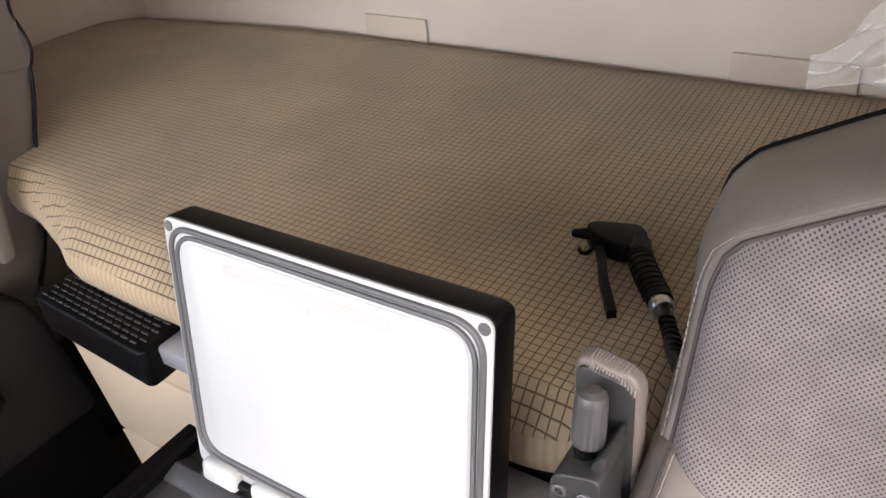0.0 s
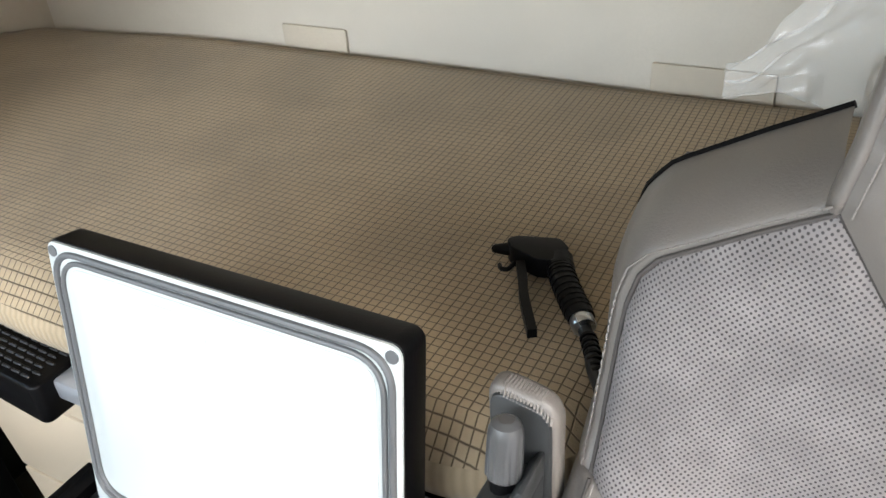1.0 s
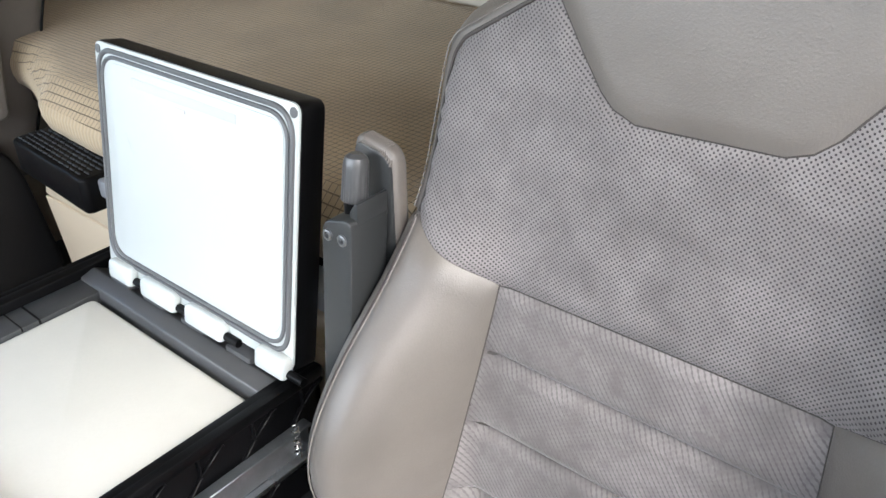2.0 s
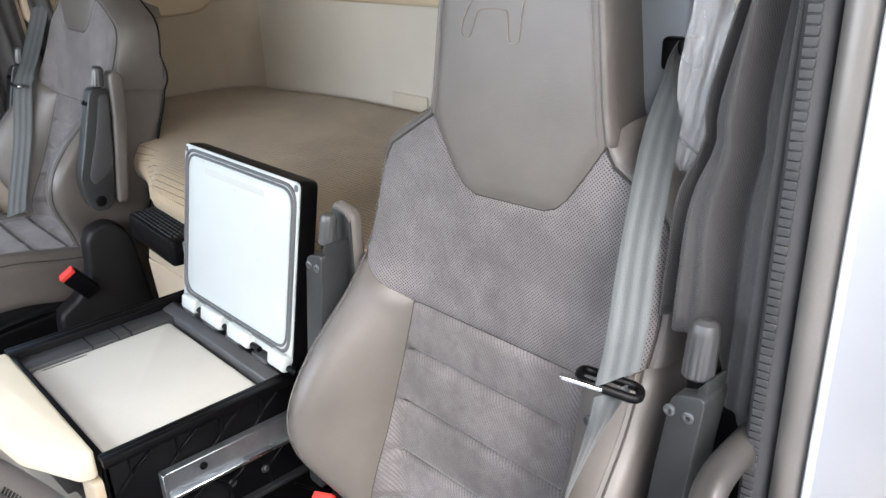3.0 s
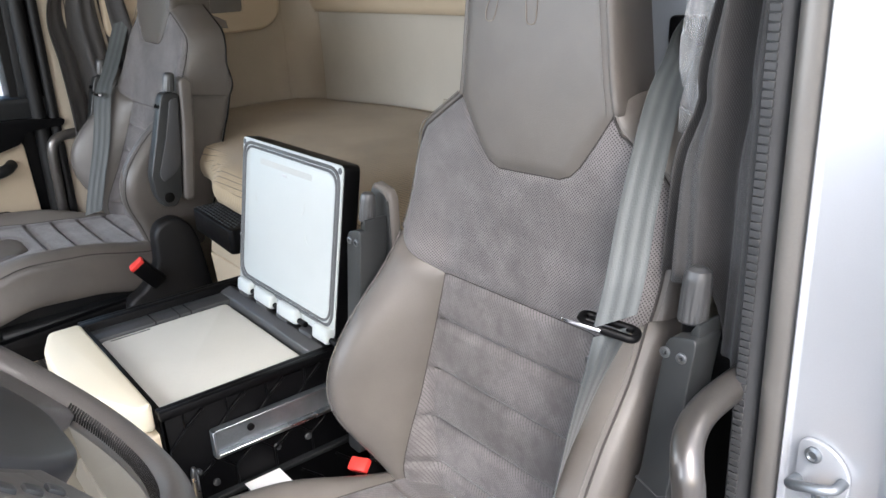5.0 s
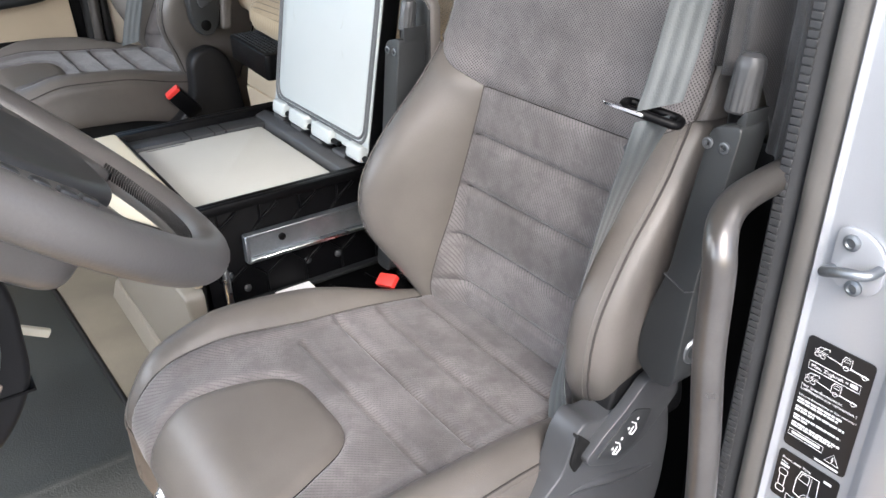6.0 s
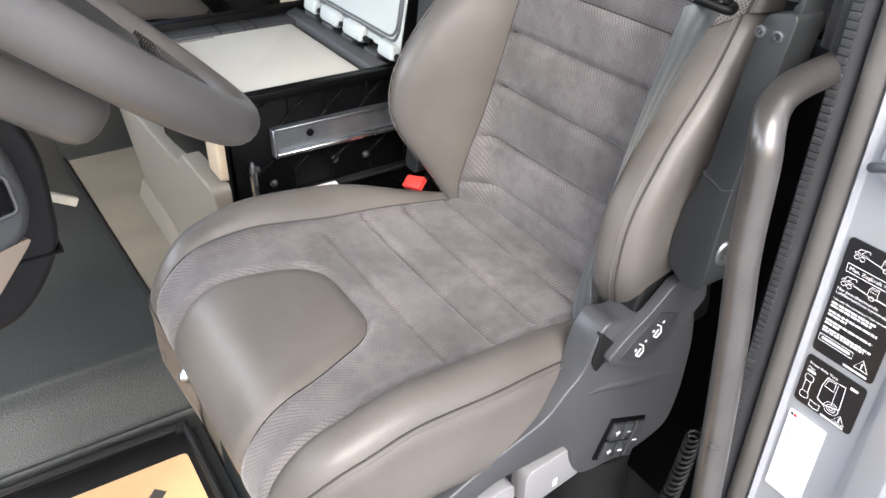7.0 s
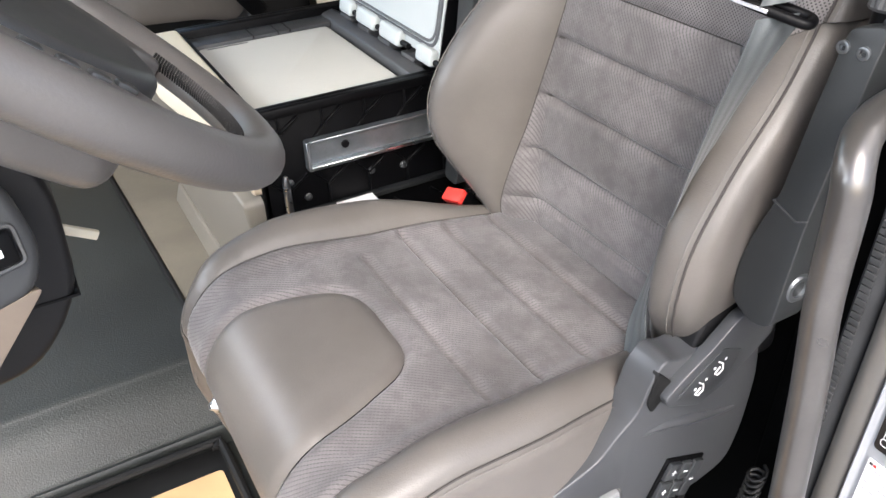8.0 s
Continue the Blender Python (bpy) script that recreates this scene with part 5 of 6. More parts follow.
# ---- console below the cool box ----
console = thing("console", (0.19, 0.9, 0.112), "beige stepped centre console under the cool box", "console")
part("body", box(-0.02, 0.392, 0.742, 1.18, 0.112, 0.352, 0.006), PLASTIC_BLACK, console, "black console body")
lean = lambda z: 0.748 - 0.045 * (z - 0.112) / 0.388
block = extrude(rounded([(-0.36, 0.113), (0.394, 0.113), (0.394, 0.500), (0.235, 0.492), (0.180, 0.452), (0.130, 0.446), (0.060, 0.436), (-0.36, 0.40)], 0.014, 4), 0.0, 0.055, "y", 0.007, 3)
for v in block.verts:
    v.co.y += lean(v.co.z)
# forward faces get the shaded copy of the beige, block and post the plain one
part("front_block", block, BEIGE_SHADED, console, "beige console front with a stepped top, shade put into its colour")
part("plinth", extrude(rounded([(0.718, 0.113), (0.76, 0.113), (0.76, 0.165), (0.735, 0.165)], 0.006, 3), -0.36, 0.36, "x", 0.003, 2), BEIGE_SHADED, console, "beige plinth in the shaded colour")
part("upper_panel", box(0.02, 0.340, 0.742, 0.752, 0.44, 0.600, 0.003, 2), BEIGE_SHADED, console, "beige upper panel in the shaded colour")
part("upper_block", box(0.335, 0.3925, 0.722, 0.752, 0.505, 0.598, 0.006, 3), BEIGE, console, "beige upper block")
part("front_post", box(0.380, 0.3965, 0.742, 0.772, 0.113, 0.598, 0.004, 2), BEIGE, console, "beige front post")
solo("paper_slip", box(0.412, 0.46, 0.84, 0.90, 0.4695, 0.4705, 0), PAPER, "white paper slip tucked beside the seat", "paper")

# ---- steering wheel and column ----
wheel = thing("steering_wheel", (0.80, 0.41, 0.90), "dark grey leather steering wheel with stitched rim", "steering wheel")
wheel_m = Matrix.Translation((0.787, 0.4576, 0.954)) @ Matrix.Rotation(radians(3.2), 4, "Z") @ Matrix.Rotation(radians(-42.3), 4, "X")
RW = 0.225
ring = [wheel_m @ Vector((RW * math.cos(a), RW * math.sin(a), 0)) for a in np.linspace(0, 2 * math.pi, 96, endpoint=False)]
rim = bmesh.new()
rows = []
for k, a in enumerate(np.linspace(0, 2 * math.pi, 96, endpoint=False)):
    out = Vector((math.cos(a), math.sin(a), 0))
    rows.append([rim.verts.new(wheel_m @ (out * (RW + 0.0178 * math.cos(b)) + Vector((0, 0, 0.0176 * math.sin(b))))) for b in np.linspace(0, 2 * math.pi, 18, endpoint=False)])
for k in range(96):
    for j in range(18):
        rim.faces.new((rows[k][j], rows[k][(j + 1) % 18], rows[(k + 1) % 96][(j + 1) % 18], rows[(k + 1) % 96][j]))
rimo = part("rim", rim, WHEEL, wheel, "dark grey leather rim")
sew = bmesh.new()
for k in range(76):
    a = radians(48 + k * 0.95)
    for da in (0.010,):
        r0, r1 = RW - 0.0168, RW - 0.0178
        p = wheel_m @ Vector((r0 * math.cos(a), r0 * math.sin(a), -0.006))
        q = wheel_m @ Vector((r1 * math.cos(a + da), r1 * math.sin(a + da), 0.006))
        tube([p, (p + q) / 2 - (wheel_m.to_3x3() @ Vector((math.cos(a), math.sin(a), 0))) * 0.0015, q], 0.0011, 4, bm=sew)
tagged(part("stitching", sew, PLASTIC_BLACK, rimo, "black cross-stitching"), kind="stuff")
arc = lambda r, a0, a1, n: [(r * math.cos(radians(a)), r * math.sin(radians(a))) for a in np.linspace(a0, a1, n)]
hub = extrude(rounded([(-0.12, -0.10), (0.12, -0.10), (0.122, 0.03), (0.088, 0.100), (0.046, 0.140), (-0.046, 0.142), (-0.090, 0.105), (-0.125, 0.03)], 0.025), -0.040, 0.008, "z", 0.012, 4)
hub.transform(wheel_m)
hubo = part("hub", hub, PLASTIC_GREY, wheel, "dark airbag hub")
emblem = extrude(rounded([(-0.022, -0.012), (0.022, -0.012), (0.022, 0.012), (-0.022, 0.012)], 0.008), 0.007, 0.0095, "z", 0.001)
emblem.transform(wheel_m)
part("emblem", emblem, CHROME, hubo, "plain bright emblem")
for a0, a1, sx in ((-50, 47, 1), (116, 236, -1)):
    sp = extrude(arc(0.208, a0, a1, 26) + arc(0.100, a1, a0, 16), -0.020, 0.002, "z", 0.007, 3)
    sp.transform(wheel_m)
    spo = part("spoke", sp, WHEEL, wheel, "brown-grey spoke with buttons")
    inlay = extrude(arc(0.182, a0 + 28, a1 - 12, 16) + arc(0.130, a1 - 16, a0 + 28, 12), 0.0, 0.0045, "z", 0.0015, 2)
    inlay.transform(wheel_m)
    part("inlay", inlay, TAUPE_TRIM, spo, "satin taupe spoke inlay")
    for k in range(4):
        a = radians(((8 if sx > 0 else 150) + 8 * k))
        bt = box(0.156 * math.cos(a) - 0.006, 0.156 * math.cos(a) + 0.006, 0.156 * math.sin(a) - 0.007, 0.156 * math.sin(a) + 0.007, 0.002, 0.008, 0.003, 2)
        bt.transform(wheel_m)
        part("button", bt, PLASTIC_GREY, spo)

rear = extrude(rounded([(-0.09, -0.08), (0.09, -0.08), (0.102, 0.05), (0.082, 0.132), (-0.060, 0.135), (-0.1, 0.06)], 0.03), -0.084, -0.034, "z", 0.020, 5)
rear.transform(wheel_m)
part("rear_cover", rear, WHEEL, wheel, "grey-brown cover under the hub")

column = thing("steering_column", (0.74, 0.3, 0.0), "dark and tan steering column with lock switches", "steering column")
part("shroud", extrude(rounded([(0.25, 0.645), (0.375, 0.632), (0.420, 0.640), (0.450, 0.672), (0.470, 0.71), (0.474, 0.79), (0.45, 0.87), (0.25, 0.87)], 0.02, 4), 0.715, 0.805, "x", 0.016, 4), SOFT_BLACK, column, "dark column shroud")
part("shroud_joint", extrude([(0.30, 0.700), (0.4692, 0.700), (0.4692, 0.7025), (0.30, 0.7025)], 0.722, 0.8058, "x", 0), PLASTIC_BLACK, column)
part("stalk_tube", sweep(spline([(0.77, 0.31, 0.66), (0.765, 0.29, 0.50), (0.75, 0.25, 0.30), (0.74, 0.20, 0.0)], 6), [(x * 0.05, y * 0.05) for x, y in rounded([(-1, -1), (1, -1), (1, 1), (-1, 1)], 0.6, 5)]), PLASTIC_BLACK, column, "black lower column")
pod_m = Matrix.Translation((0.856, 0.412, 0.772)) @ Matrix.Rotation(radians(18), 4, "Z") @ Matrix.Rotation(radians(-12), 4, "Y")
pod = part("switch_pod", extrude(rounded([(-0.13, -0.041), (0.030, -0.027), (0.045, 0.004), (0.038, 0.058), (-0.13, 0.070)], 0.018, 5), -0.035, 0.012, "x", 0.010, 4, m=pod_m), PLASTIC_GREY, column, "grey switch pod")
part("tan_cover", extrude(rounded([(-0.13, -0.092), (-0.02, -0.070), (0.036, -0.023), (-0.13, -0.037)], 0.010, 5), -0.033, 0.010, "x", 0.008, 4, m=pod_m), TAN, pod, "tan lower cover")
for y in (-0.018, 0.014):
    b = part("lock_switch", box(0.012, 0.018, y - 0.013, y + 0.013, 0.002, 0.027, 0.003, 2, pod_m), PLASTIC_BLACK, pod, "black lock switch with white padlock symbol")
    part("symbol", box(0.0178, 0.0186, y - 0.0028, y + 0.0028, 0.010, 0.0155, 0, 1, pod_m), PRINT, b)
    part("symbol", tube([pod_m @ Vector((0.018, y + 0.0021 * math.cos(a), 0.0155 + 0.003 * math.sin(a))) for a in np.linspace(0, math.pi, 7)], 0.0006, 5), PRINT, b)
part("switch_frame", tube([pod_m @ Vector((0.013, a, b)) for a, b in rounded([(-0.036, -0.0005), (0.030, -0.0005), (0.030, 0.0290), (-0.036, 0.0290)], 0.006, 4)], 0.0020, 6, True), KNOB, pod, "pale grey switch frame")
tabm = Matrix.Translation((0.704, 0.482, 0.700)) @ Matrix.Rotation(radians(-30), 4, "X")
part("lever_tab", box(-0.003, 0.003, -0.018, 0.018, -0.0045, 0.0045, 0.0015, 2, tabm), CREAM, column, "cream lever tip")

# ---- footwell: tray and cardboard ----
tray = thing("floor_tray", (0.68, 0.3, 0.0), "black rubber footwell tray in front of the driver's seat", "tray")
part("liner", box(0.342, 0.985, -0.3, 0.612, 0.001, 0.006, 0.002, 1), RUBBER, tray)
part("rim", tube(spline([(0.350, -0.28, 0.028), (0.350, 0.52, 0.028), (0.365, 0.585, 0.028), (0.41, 0.600, 0.028), (0.97, 0.60, 0.028)], 5), 0.008, 8), RUBBER, tray, "raised rubber rim")
card = thing("cardboard_sheet", (0.62, 0.3, 0.007), "brown cardboard floor protector with printed blocks", "cardboard")
sheet = part("sheet", extrude(rounded([(0.396, -0.25), (0.96, -0.25), (0.96, 0.585), (0.402, 0.585)], 0.01, 3), 0.0065, 0.0105, "z", 0), CARDBOARD, card)
for k in range(7):
    part("printed_block", box(0.452 + 0.0015 * k, 0.464 + 0.0015 * k, 0.20 + 0.042 * k, 0.228 + 0.042 * k, 0.0104, 0.0112, 0), INK, sheet)
    part("printed_block", box(0.49 + 0.042 * k, 0.518 + 0.042 * k, 0.505, 0.517, 0.0104, 0.0112, 0), INK, sheet)
dm = Matrix.Translation((0.470, 0.515, 0.0108)) @ Matrix.Rotation(radians(45), 4, "Z")
part("printed_block", box(-0.011, 0.011, -0.011, 0.011, -0.0004, 0.0004, 0, 1, dm), INK, sheet)
dm = Matrix.Translation((0.56, 0.40, 0.0108)) @ Matrix.Rotation(radians(20), 4, "Z")
part("printed_block", box(-0.05, 0.05, -0.012, 0.012, -0.0004, 0.0004, 0, 1, dm), INK, sheet)

# ---- B-pillar and door opening on the driver's side ----
pillar = thing("pillar_driver", (1.16, 1.06, -0.5), "silver door pillar with stickers beside the driver's seat", "pillar", kind="structure")
jamb = [(1.145, 1.090), (1.145, 1.047), (1.147, 1.045), (1.150, 1.052), (1.225, 1.052), (1.235, 1.042), (1.265, 1.038), (1.290, 1.05), (1.296, 1.13), (1.145, 1.13)]
part("jamb", extrude(jamb, -0.6, 2.1, "z", 0.003), SILVER, pillar, "silver painted door jamb")
part("edge_trim", extrude(rounded([(1.114, 1.075), (1.118, 1.052), (1.128, 1.045), (1.144, 1.049), (1.144, 1.12), (1.114, 1.12)], 0.008, 4), -0.6, 2.1, "z", 0.002), TAUPE_TRIM, pillar, "taupe painted pillar edge")
part("inner_trim", extrude(rounded([(1.085, 1.125), (1.088, 1.085), (1.113, 1.072), (1.113, 1.125)], 0.008), -0.3, 2.1, "z", 0.004), PLASTIC_DARK, pillar, "dark inner pillar trim")
seal = thing("door_seal", (1.10, 1.055, -0.3), "grey ribbed rubber door seal", "seal", kind="structure")
part("lip", extrude(rounded([(1.089, 1.075), (1.091, 1.054), (1.103, 1.048), (1.115, 1.056), (1.115, 1.075)], 0.006, 4), -0.3, 2.05, "z", 0.002), SEAL, seal, "grey rubber lip")
teeth = bmesh.new()
for k in range(230):
    z = 0.20 + 0.0072 * k
    box(1.097, 1.107, 1.0474, 1.0500, z, z + 0.0060, 0.0005, 1, bm=teeth)
tagged(part("teeth", teeth, SEAL, seal, "moulded rubber teeth"), kind="stuff")
structure("side_skin", box(1.297, 1.31, 1.05, 2.06, -0.6, 2.1, 0.004), SILVER, "silver outer cab side behind the door", "wall")

handle_bar = thing("grab_handle", (1.19, 0.95, 0.0), "satin grey tubular grab handle on the door pillar", "handle")
part("bar", tube(spline([(1.095, 1.078, 0.850), (1.092, 1.06, 0.8465), (1.092, 1.02, 0.842), (1.097, 0.99, 0.839), (1.105, 0.968, 0.832), (1.1145, 0.954, 0.818), (1.1205, 0.950, 0.795), (1.125, 0.95, 0.715), (1.137, 0.95, 0.62), (1.153, 0.95, 0.445), (1.17, 0.95, 0.2), (1.185, 0.95, -0.05)], 8), 0.0140, 18), SATIN, handle_bar)
part("flange", box(1.088, 1.114, 1.068, 1.088, 0.84, 0.90, 0.006), PLASTIC_BLACK, handle_bar, "black mounting flange")

# dark pocket panel seen between seat and pillar
structure("panel_lower", box(1.00, 1.15, 1.135, 1.16, -0.05, 0.84, 0.005), PLASTIC_BLACK, "black lower trim behind the driver's seat", "panel")
for z0, z1 in ((0.30, 0.40), (0.16, 0.285)):
    structure("pocket_frame", tube([(a, 1.133, b) for a, b in rounded([(1.085, z0), (1.138, z0), (1.138, z1), (1.085, z1)], 0.008, 3)], 0.0035, 6, True), PLASTIC_DARK, "dark frame of a small trim pocket", "trim")
structure("seat_riser", box(0.48, 1.20, 1.164, 1.179, -0.05, 0.60, 0.004), PLASTIC_BLACK, "dark riser behind the driver's seat", "panel")
structure("panel_ledge", box(1.075, 1.14, 1.16, 1.5, 0.60, 0.66, 0.005), BEIGE, "beige trim edge beside the bunk", "trim")

# striker
striker = thing("door_striker", (1.205, 1.05, 0.80), "bright metal door striker on the pillar", "striker")
part("plate", extrude(rounded([(1.160, 0.775), (1.203, 0.775), (1.205, 0.812), (1.186, 0.830), (1.160, 0.830)], 0.018, 6), 1.046, 1.0515, "y", 0.0012), SILVER, striker, "silver painted striker plate")
part("loop", tube(spline([(1.163, 1.047, 0.789), (1.164, 1.030, 0.792), (1.181, 1.023, 0.801), (1.198, 1.030, 0.803), (1.200, 1.047, 0.803)], 6), 0.0046, 10), RAIL, striker, "satin steel catch loop")
for x, z in ((1.174, 0.818), (1.184, 0.780)):
    part("bolt", lathe([(0, 0.0072), (0.003, 0.0072), (0.0045, 0.0045), (0.0025, 0.0035)], (x, 1.0465, z), (x, 0, z), 14), RAIL, striker)

# stickers
def lettering(text, x, z, size, parent, m, material=None):
    """A line of print on a flat sheet, left-aligned at (x, z) in the sheet's plane."""
    cu = bpy.data.curves.new("print", "FONT")
    cu.body, cu.size, cu.extrude, cu.resolution_u = text, size, 0.0001, 2
    ob = bpy.data.objects.new("print", cu)
    me = ob.to_mesh()
    bm = bmesh.new()
    bm.from_mesh(me)
    ob.to_mesh_clear()
    bpy.data.objects.remove(ob)
    bm.transform(m @ Matrix.Translation((x, 0, z)) @ Matrix.Rotation(radians(90), 4, "X"))
    return part("print", bm, material or PRINT, parent, smooth=False)


def bar(x0, x1, z0, z1, parent, m, material=None):
    return part("print_bar", box(x0, x1, -0.0003, 0.0001, z0, z1, 0, 1, m), material or PRINT, parent)


def line_art(points, parent, m, r=0.00035, closed=False):
    return part("pictogram_line", tube([m @ Vector((a, -0.0002, b)) for a, b in points], 0.68 * r, 4, closed), PRINT, parent)


def ring_art(x, z, r, parent, m):
    return line_art([(x + r * math.cos(a), z + r * math.sin(a)) for a in np.linspace(0, 2 * math.pi, 14, endpoint=False)], parent, m, 0.0004, True)


def truck_art(x, z, k, parent, m):
    """A tow crane on two axles that pulls a lorry by a bar."""
    for a, b in ((0.004, 0.0), (0.0105, 0.0), (0.036, 0.0)):
        ring_art(x + a * k, z + b * k, 0.0026 * k, parent, m)
    line_art([(x + a * k, z + b * k) for a, b in ((0.001, 0.004), (0.014, 0.004), (0.015, 0.006), (0.001, 0.006))], parent, m, closed=True)
    line_art([(x + a * k, z + b * k) for a, b in ((0.003, 0.006), (0.006, 0.011), (0.016, 0.0125), (0.0165, 0.010))], parent, m, 0.0005)
    line_art([(x + a * k, z + b * k) for a, b in ((0.008, 0.006), (0.012, 0.012))], parent, m)
    line_art([(x + a * k, z + b * k) for a, b in ((0.015, 0.004), (0.031, 0.002))], parent, m, 0.0005)
    line_art([(x + a * k, z + b * k) for a, b in ((0.031, 0.001), (0.031, 0.009), (0.033, 0.014), (0.041, 0.014), (0.041, 0.001))], parent, m, 0.0005, True)
    line_art([(x + a * k, z + b * k) for a, b in ((0.0325, 0.008), (0.034, 0.012), (0.039, 0.012), (0.039, 0.008))], parent, m, closed=True)
    line_art([(x + a * k, z + b * k) for a, b in ((0.041, 0.002), (0.060, 0.001))], parent, m, 0.0008)
    ring_art(x + 0.056 * k, z, 0.0026 * k, parent, m)


def triangle_art(x, z, k, parent, m):
    line_art([(x, z), (x + k, z), (x + k / 2, z + 0.87 * k)], parent, m, 0.0005, True)
    bar(x + 0.45 * k, x + 0.55 * k, z + 0.25 * k, z + 0.58 * k, parent, m)
    bar(x + 0.45 * k, x + 0.55 * k, z + 0.12 * k, z + 0.18 * k, parent, m)


flat = lambda x, z, kx, kz: Matrix.Translation((x, 1.0500, z)) @ Matrix.Diagonal((kx, 1, kz, 1))
warn = thing("warning_sticker", (1.195, 1.05, 0.535), "black warning sticker with white print on the pillar", "sticker")
ws = part("sheet", extrude(rounded([(1.151, 0.591), (1.213, 0.591), (1.213, 0.717), (1.151, 0.717)], 0.005), 1.0503, 1.0513, "y", 0), STICKER, warn)
wm = flat(1.151, 0.591, 0.756, 0.690)
truck_art(0.010, 0.160, 1.12, ws, wm)
line_art([(0.008, 0.135), (0.072, 0.135), (0.072, 0.147), (0.008, 0.147)], ws, wm, 0.0005, True)
lettering("Max. Zugkraft =", 0.011, 0.1385, 0.0072, ws, wm)
bar(0.060, 0.069, 0.1385, 0.1435, ws, wm)
truck_art(0.006, 0.116, 1.12, ws, wm)
lettering("Nur brandhemmende", 0.005, 0.1045, 0.0060, ws, wm)
lettering("Luftfilterpatrone verwenden !", 0.005, 0.0985, 0.0060, ws, wm)
lettering("Use only fire-inhibiting air filter elements !", 0.005, 0.0885, 0.0043, ws, wm)
for z, w in ((0.0815, 0.062), (0.0765, 0.058), (0.0675, 0.068), (0.0625, 0.030), (0.0535, 0.066), (0.0485, 0.024), (0.0405, 0.068), (0.036, 0.060)):
    x = 0.005
    random.seed(int(z * 1e5))
    while x < w:
        k = random.uniform(0.003, 0.010)
        bar(x, min(x + k, w), z, z + 0.0030, ws, wm)
        x += k + 0.0014
line_art([(0.004, 0.020), (0.050, 0.020), (0.050, 0.030), (0.004, 0.030)], ws, wm, 0.0005, True)
bar(0.008, 0.046, 0.0232, 0.0268, ws, wm)
triangle_art(0.055, 0.012, 0.018, ws, wm)
bar(0.043, 0.074, 0.0035, 0.0065, ws, wm)
tyre = thing("tyre_sticker", (1.195, 1.05, 0.44), "black tyre-pressure sticker with white pictograms", "sticker")
ts = part("sheet", extrude(rounded([(1.151, 0.530), (1.213, 0.530), (1.213, 0.588), (1.151, 0.588)], 0.005), 1.0503, 1.0513, "y", 0), STICKER, tyre)
tmx = flat(1.151, 0.530, 0.756, 0.650)
lettering("Front Axle Tyre", 0.006, 0.0745, 0.0060, ts, tmx)
lettering("Max.", 0.006, 0.0665, 0.0055, ts, tmx)
bar(0.006, 0.018, 0.0605, 0.0645, ts, tmx)
for z in (0.050, 0.018):
    line_art(rounded([(0.006, z - 0.006), (0.018, z - 0.006), (0.018, z + 0.006), (0.006, z + 0.006)], 0.005, 4), ts, tmx, 0.0005, True)
line_art([(0.008, 0.044), (0.008, 0.024)], ts, tmx, 0.0005)
line_art([(0.016, 0.044), (0.016, 0.024)], ts, tmx, 0.0005)
line_art([(0.030, 0.026), (0.030, 0.052), (0.034, 0.070), (0.058, 0.072), (0.060, 0.030), (0.040, 0.022)], ts, tmx, 0.0006, True)
line_art([(0.033, 0.054), (0.036, 0.067), (0.046, 0.068), (0.046, 0.053)], ts, tmx, 0.0005, True)
line_art([(0.049, 0.068), (0.049, 0.030)], ts, tmx)
for r in (0.010, 0.006, 0.003):
    ring_art(0.050, 0.024, r, ts, tmx)
line_art([(0.022, 0.006), (0.022, 0.016), (0.029, 0.014), (0.036, 0.016), (0.036, 0.006), (0.029, 0.004)], ts, tmx, 0.0005, True)
triangle_art(0.056, 0.008, 0.016, ts, tmx)
bar(0.040, 0.072, 0.002, 0.005, ts, tmx)
bar(0.063, 0.073, 0.0745, 0.0785, ts, tmx)
warn.location.x += 0.005
tyre.location += Vector((0.004, 0, -0.004))
plate = thing("type_label", (1.18, 1.05, 0.33), "white paper type label with fine grey print", "label")
ps = part("sheet", extrude(rounded([(1.154, 0.415), (1.195, 0.415), (1.195, 0.524), (1.154, 0.524)], 0.002), 1.0503, 1.0513, "y", 0), PAPER, plate)
pm = flat(1.154, 0.415, 0.745, 0.98)
random.seed(4)
for k in range(11):
    x, z = 0.004, 0.100 - 0.0088 * k
    while x < 0.048:
        w = random.uniform(0.003, 0.009)
        if random.random() < 0.6:
            bar(x, min(x + w, 0.051), z, z + 0.0016, ps, pm, PRINT_GREY)
        x += w + 0.002
bar(0.003, 0.007, 0.105, 0.108, ps, pm, INK)
bar(0.008, 0.012, 0.105, 0.108, ps, pm, RED)
plate.location += Vector((0.002, 0, -0.012))

# ---- seat belts ----
belt = thing("seat_belt", (0.94, 1.05, 0.45), "grey seat belt with latch tongue hanging across the driver's seat", "seat belt")
up_path = spline([(0.897, 1.235, 1.152), (0.906, 1.212, 1.137), (0.922, 1.187, 1.117), (0.940, 1.138, 1.079), (0.968, 1.07, 0.994), (0.990, 1.025, 0.935), (0.998, 1.001, 0.896)], 8)
turns = [Vector((math.cos(a), math.sin(a), 0.10)) for a in (radians(ip(k / (len(up_path) - 1), ((0, 112), (0.2, 96), (0.4, 76), (1, 70)))) for k in range(len(up_path)))]
ribbon(up_path, 0.046, turns, WEBBING, "upper_strap", belt)
low_path = spline([(0.998, 0.999, 0.886), (0.993, 0.989, 0.858), (0.975, 0.982, 0.797), (0.953, 0.980, 0.72), (0.938, 0.978, 0.655), (0.932, 0.974, 0.60), (0.931, 0.970, 0.548), (0.940, 0.964, 0.505), (0.952, 0.960, 0.452)], 6)
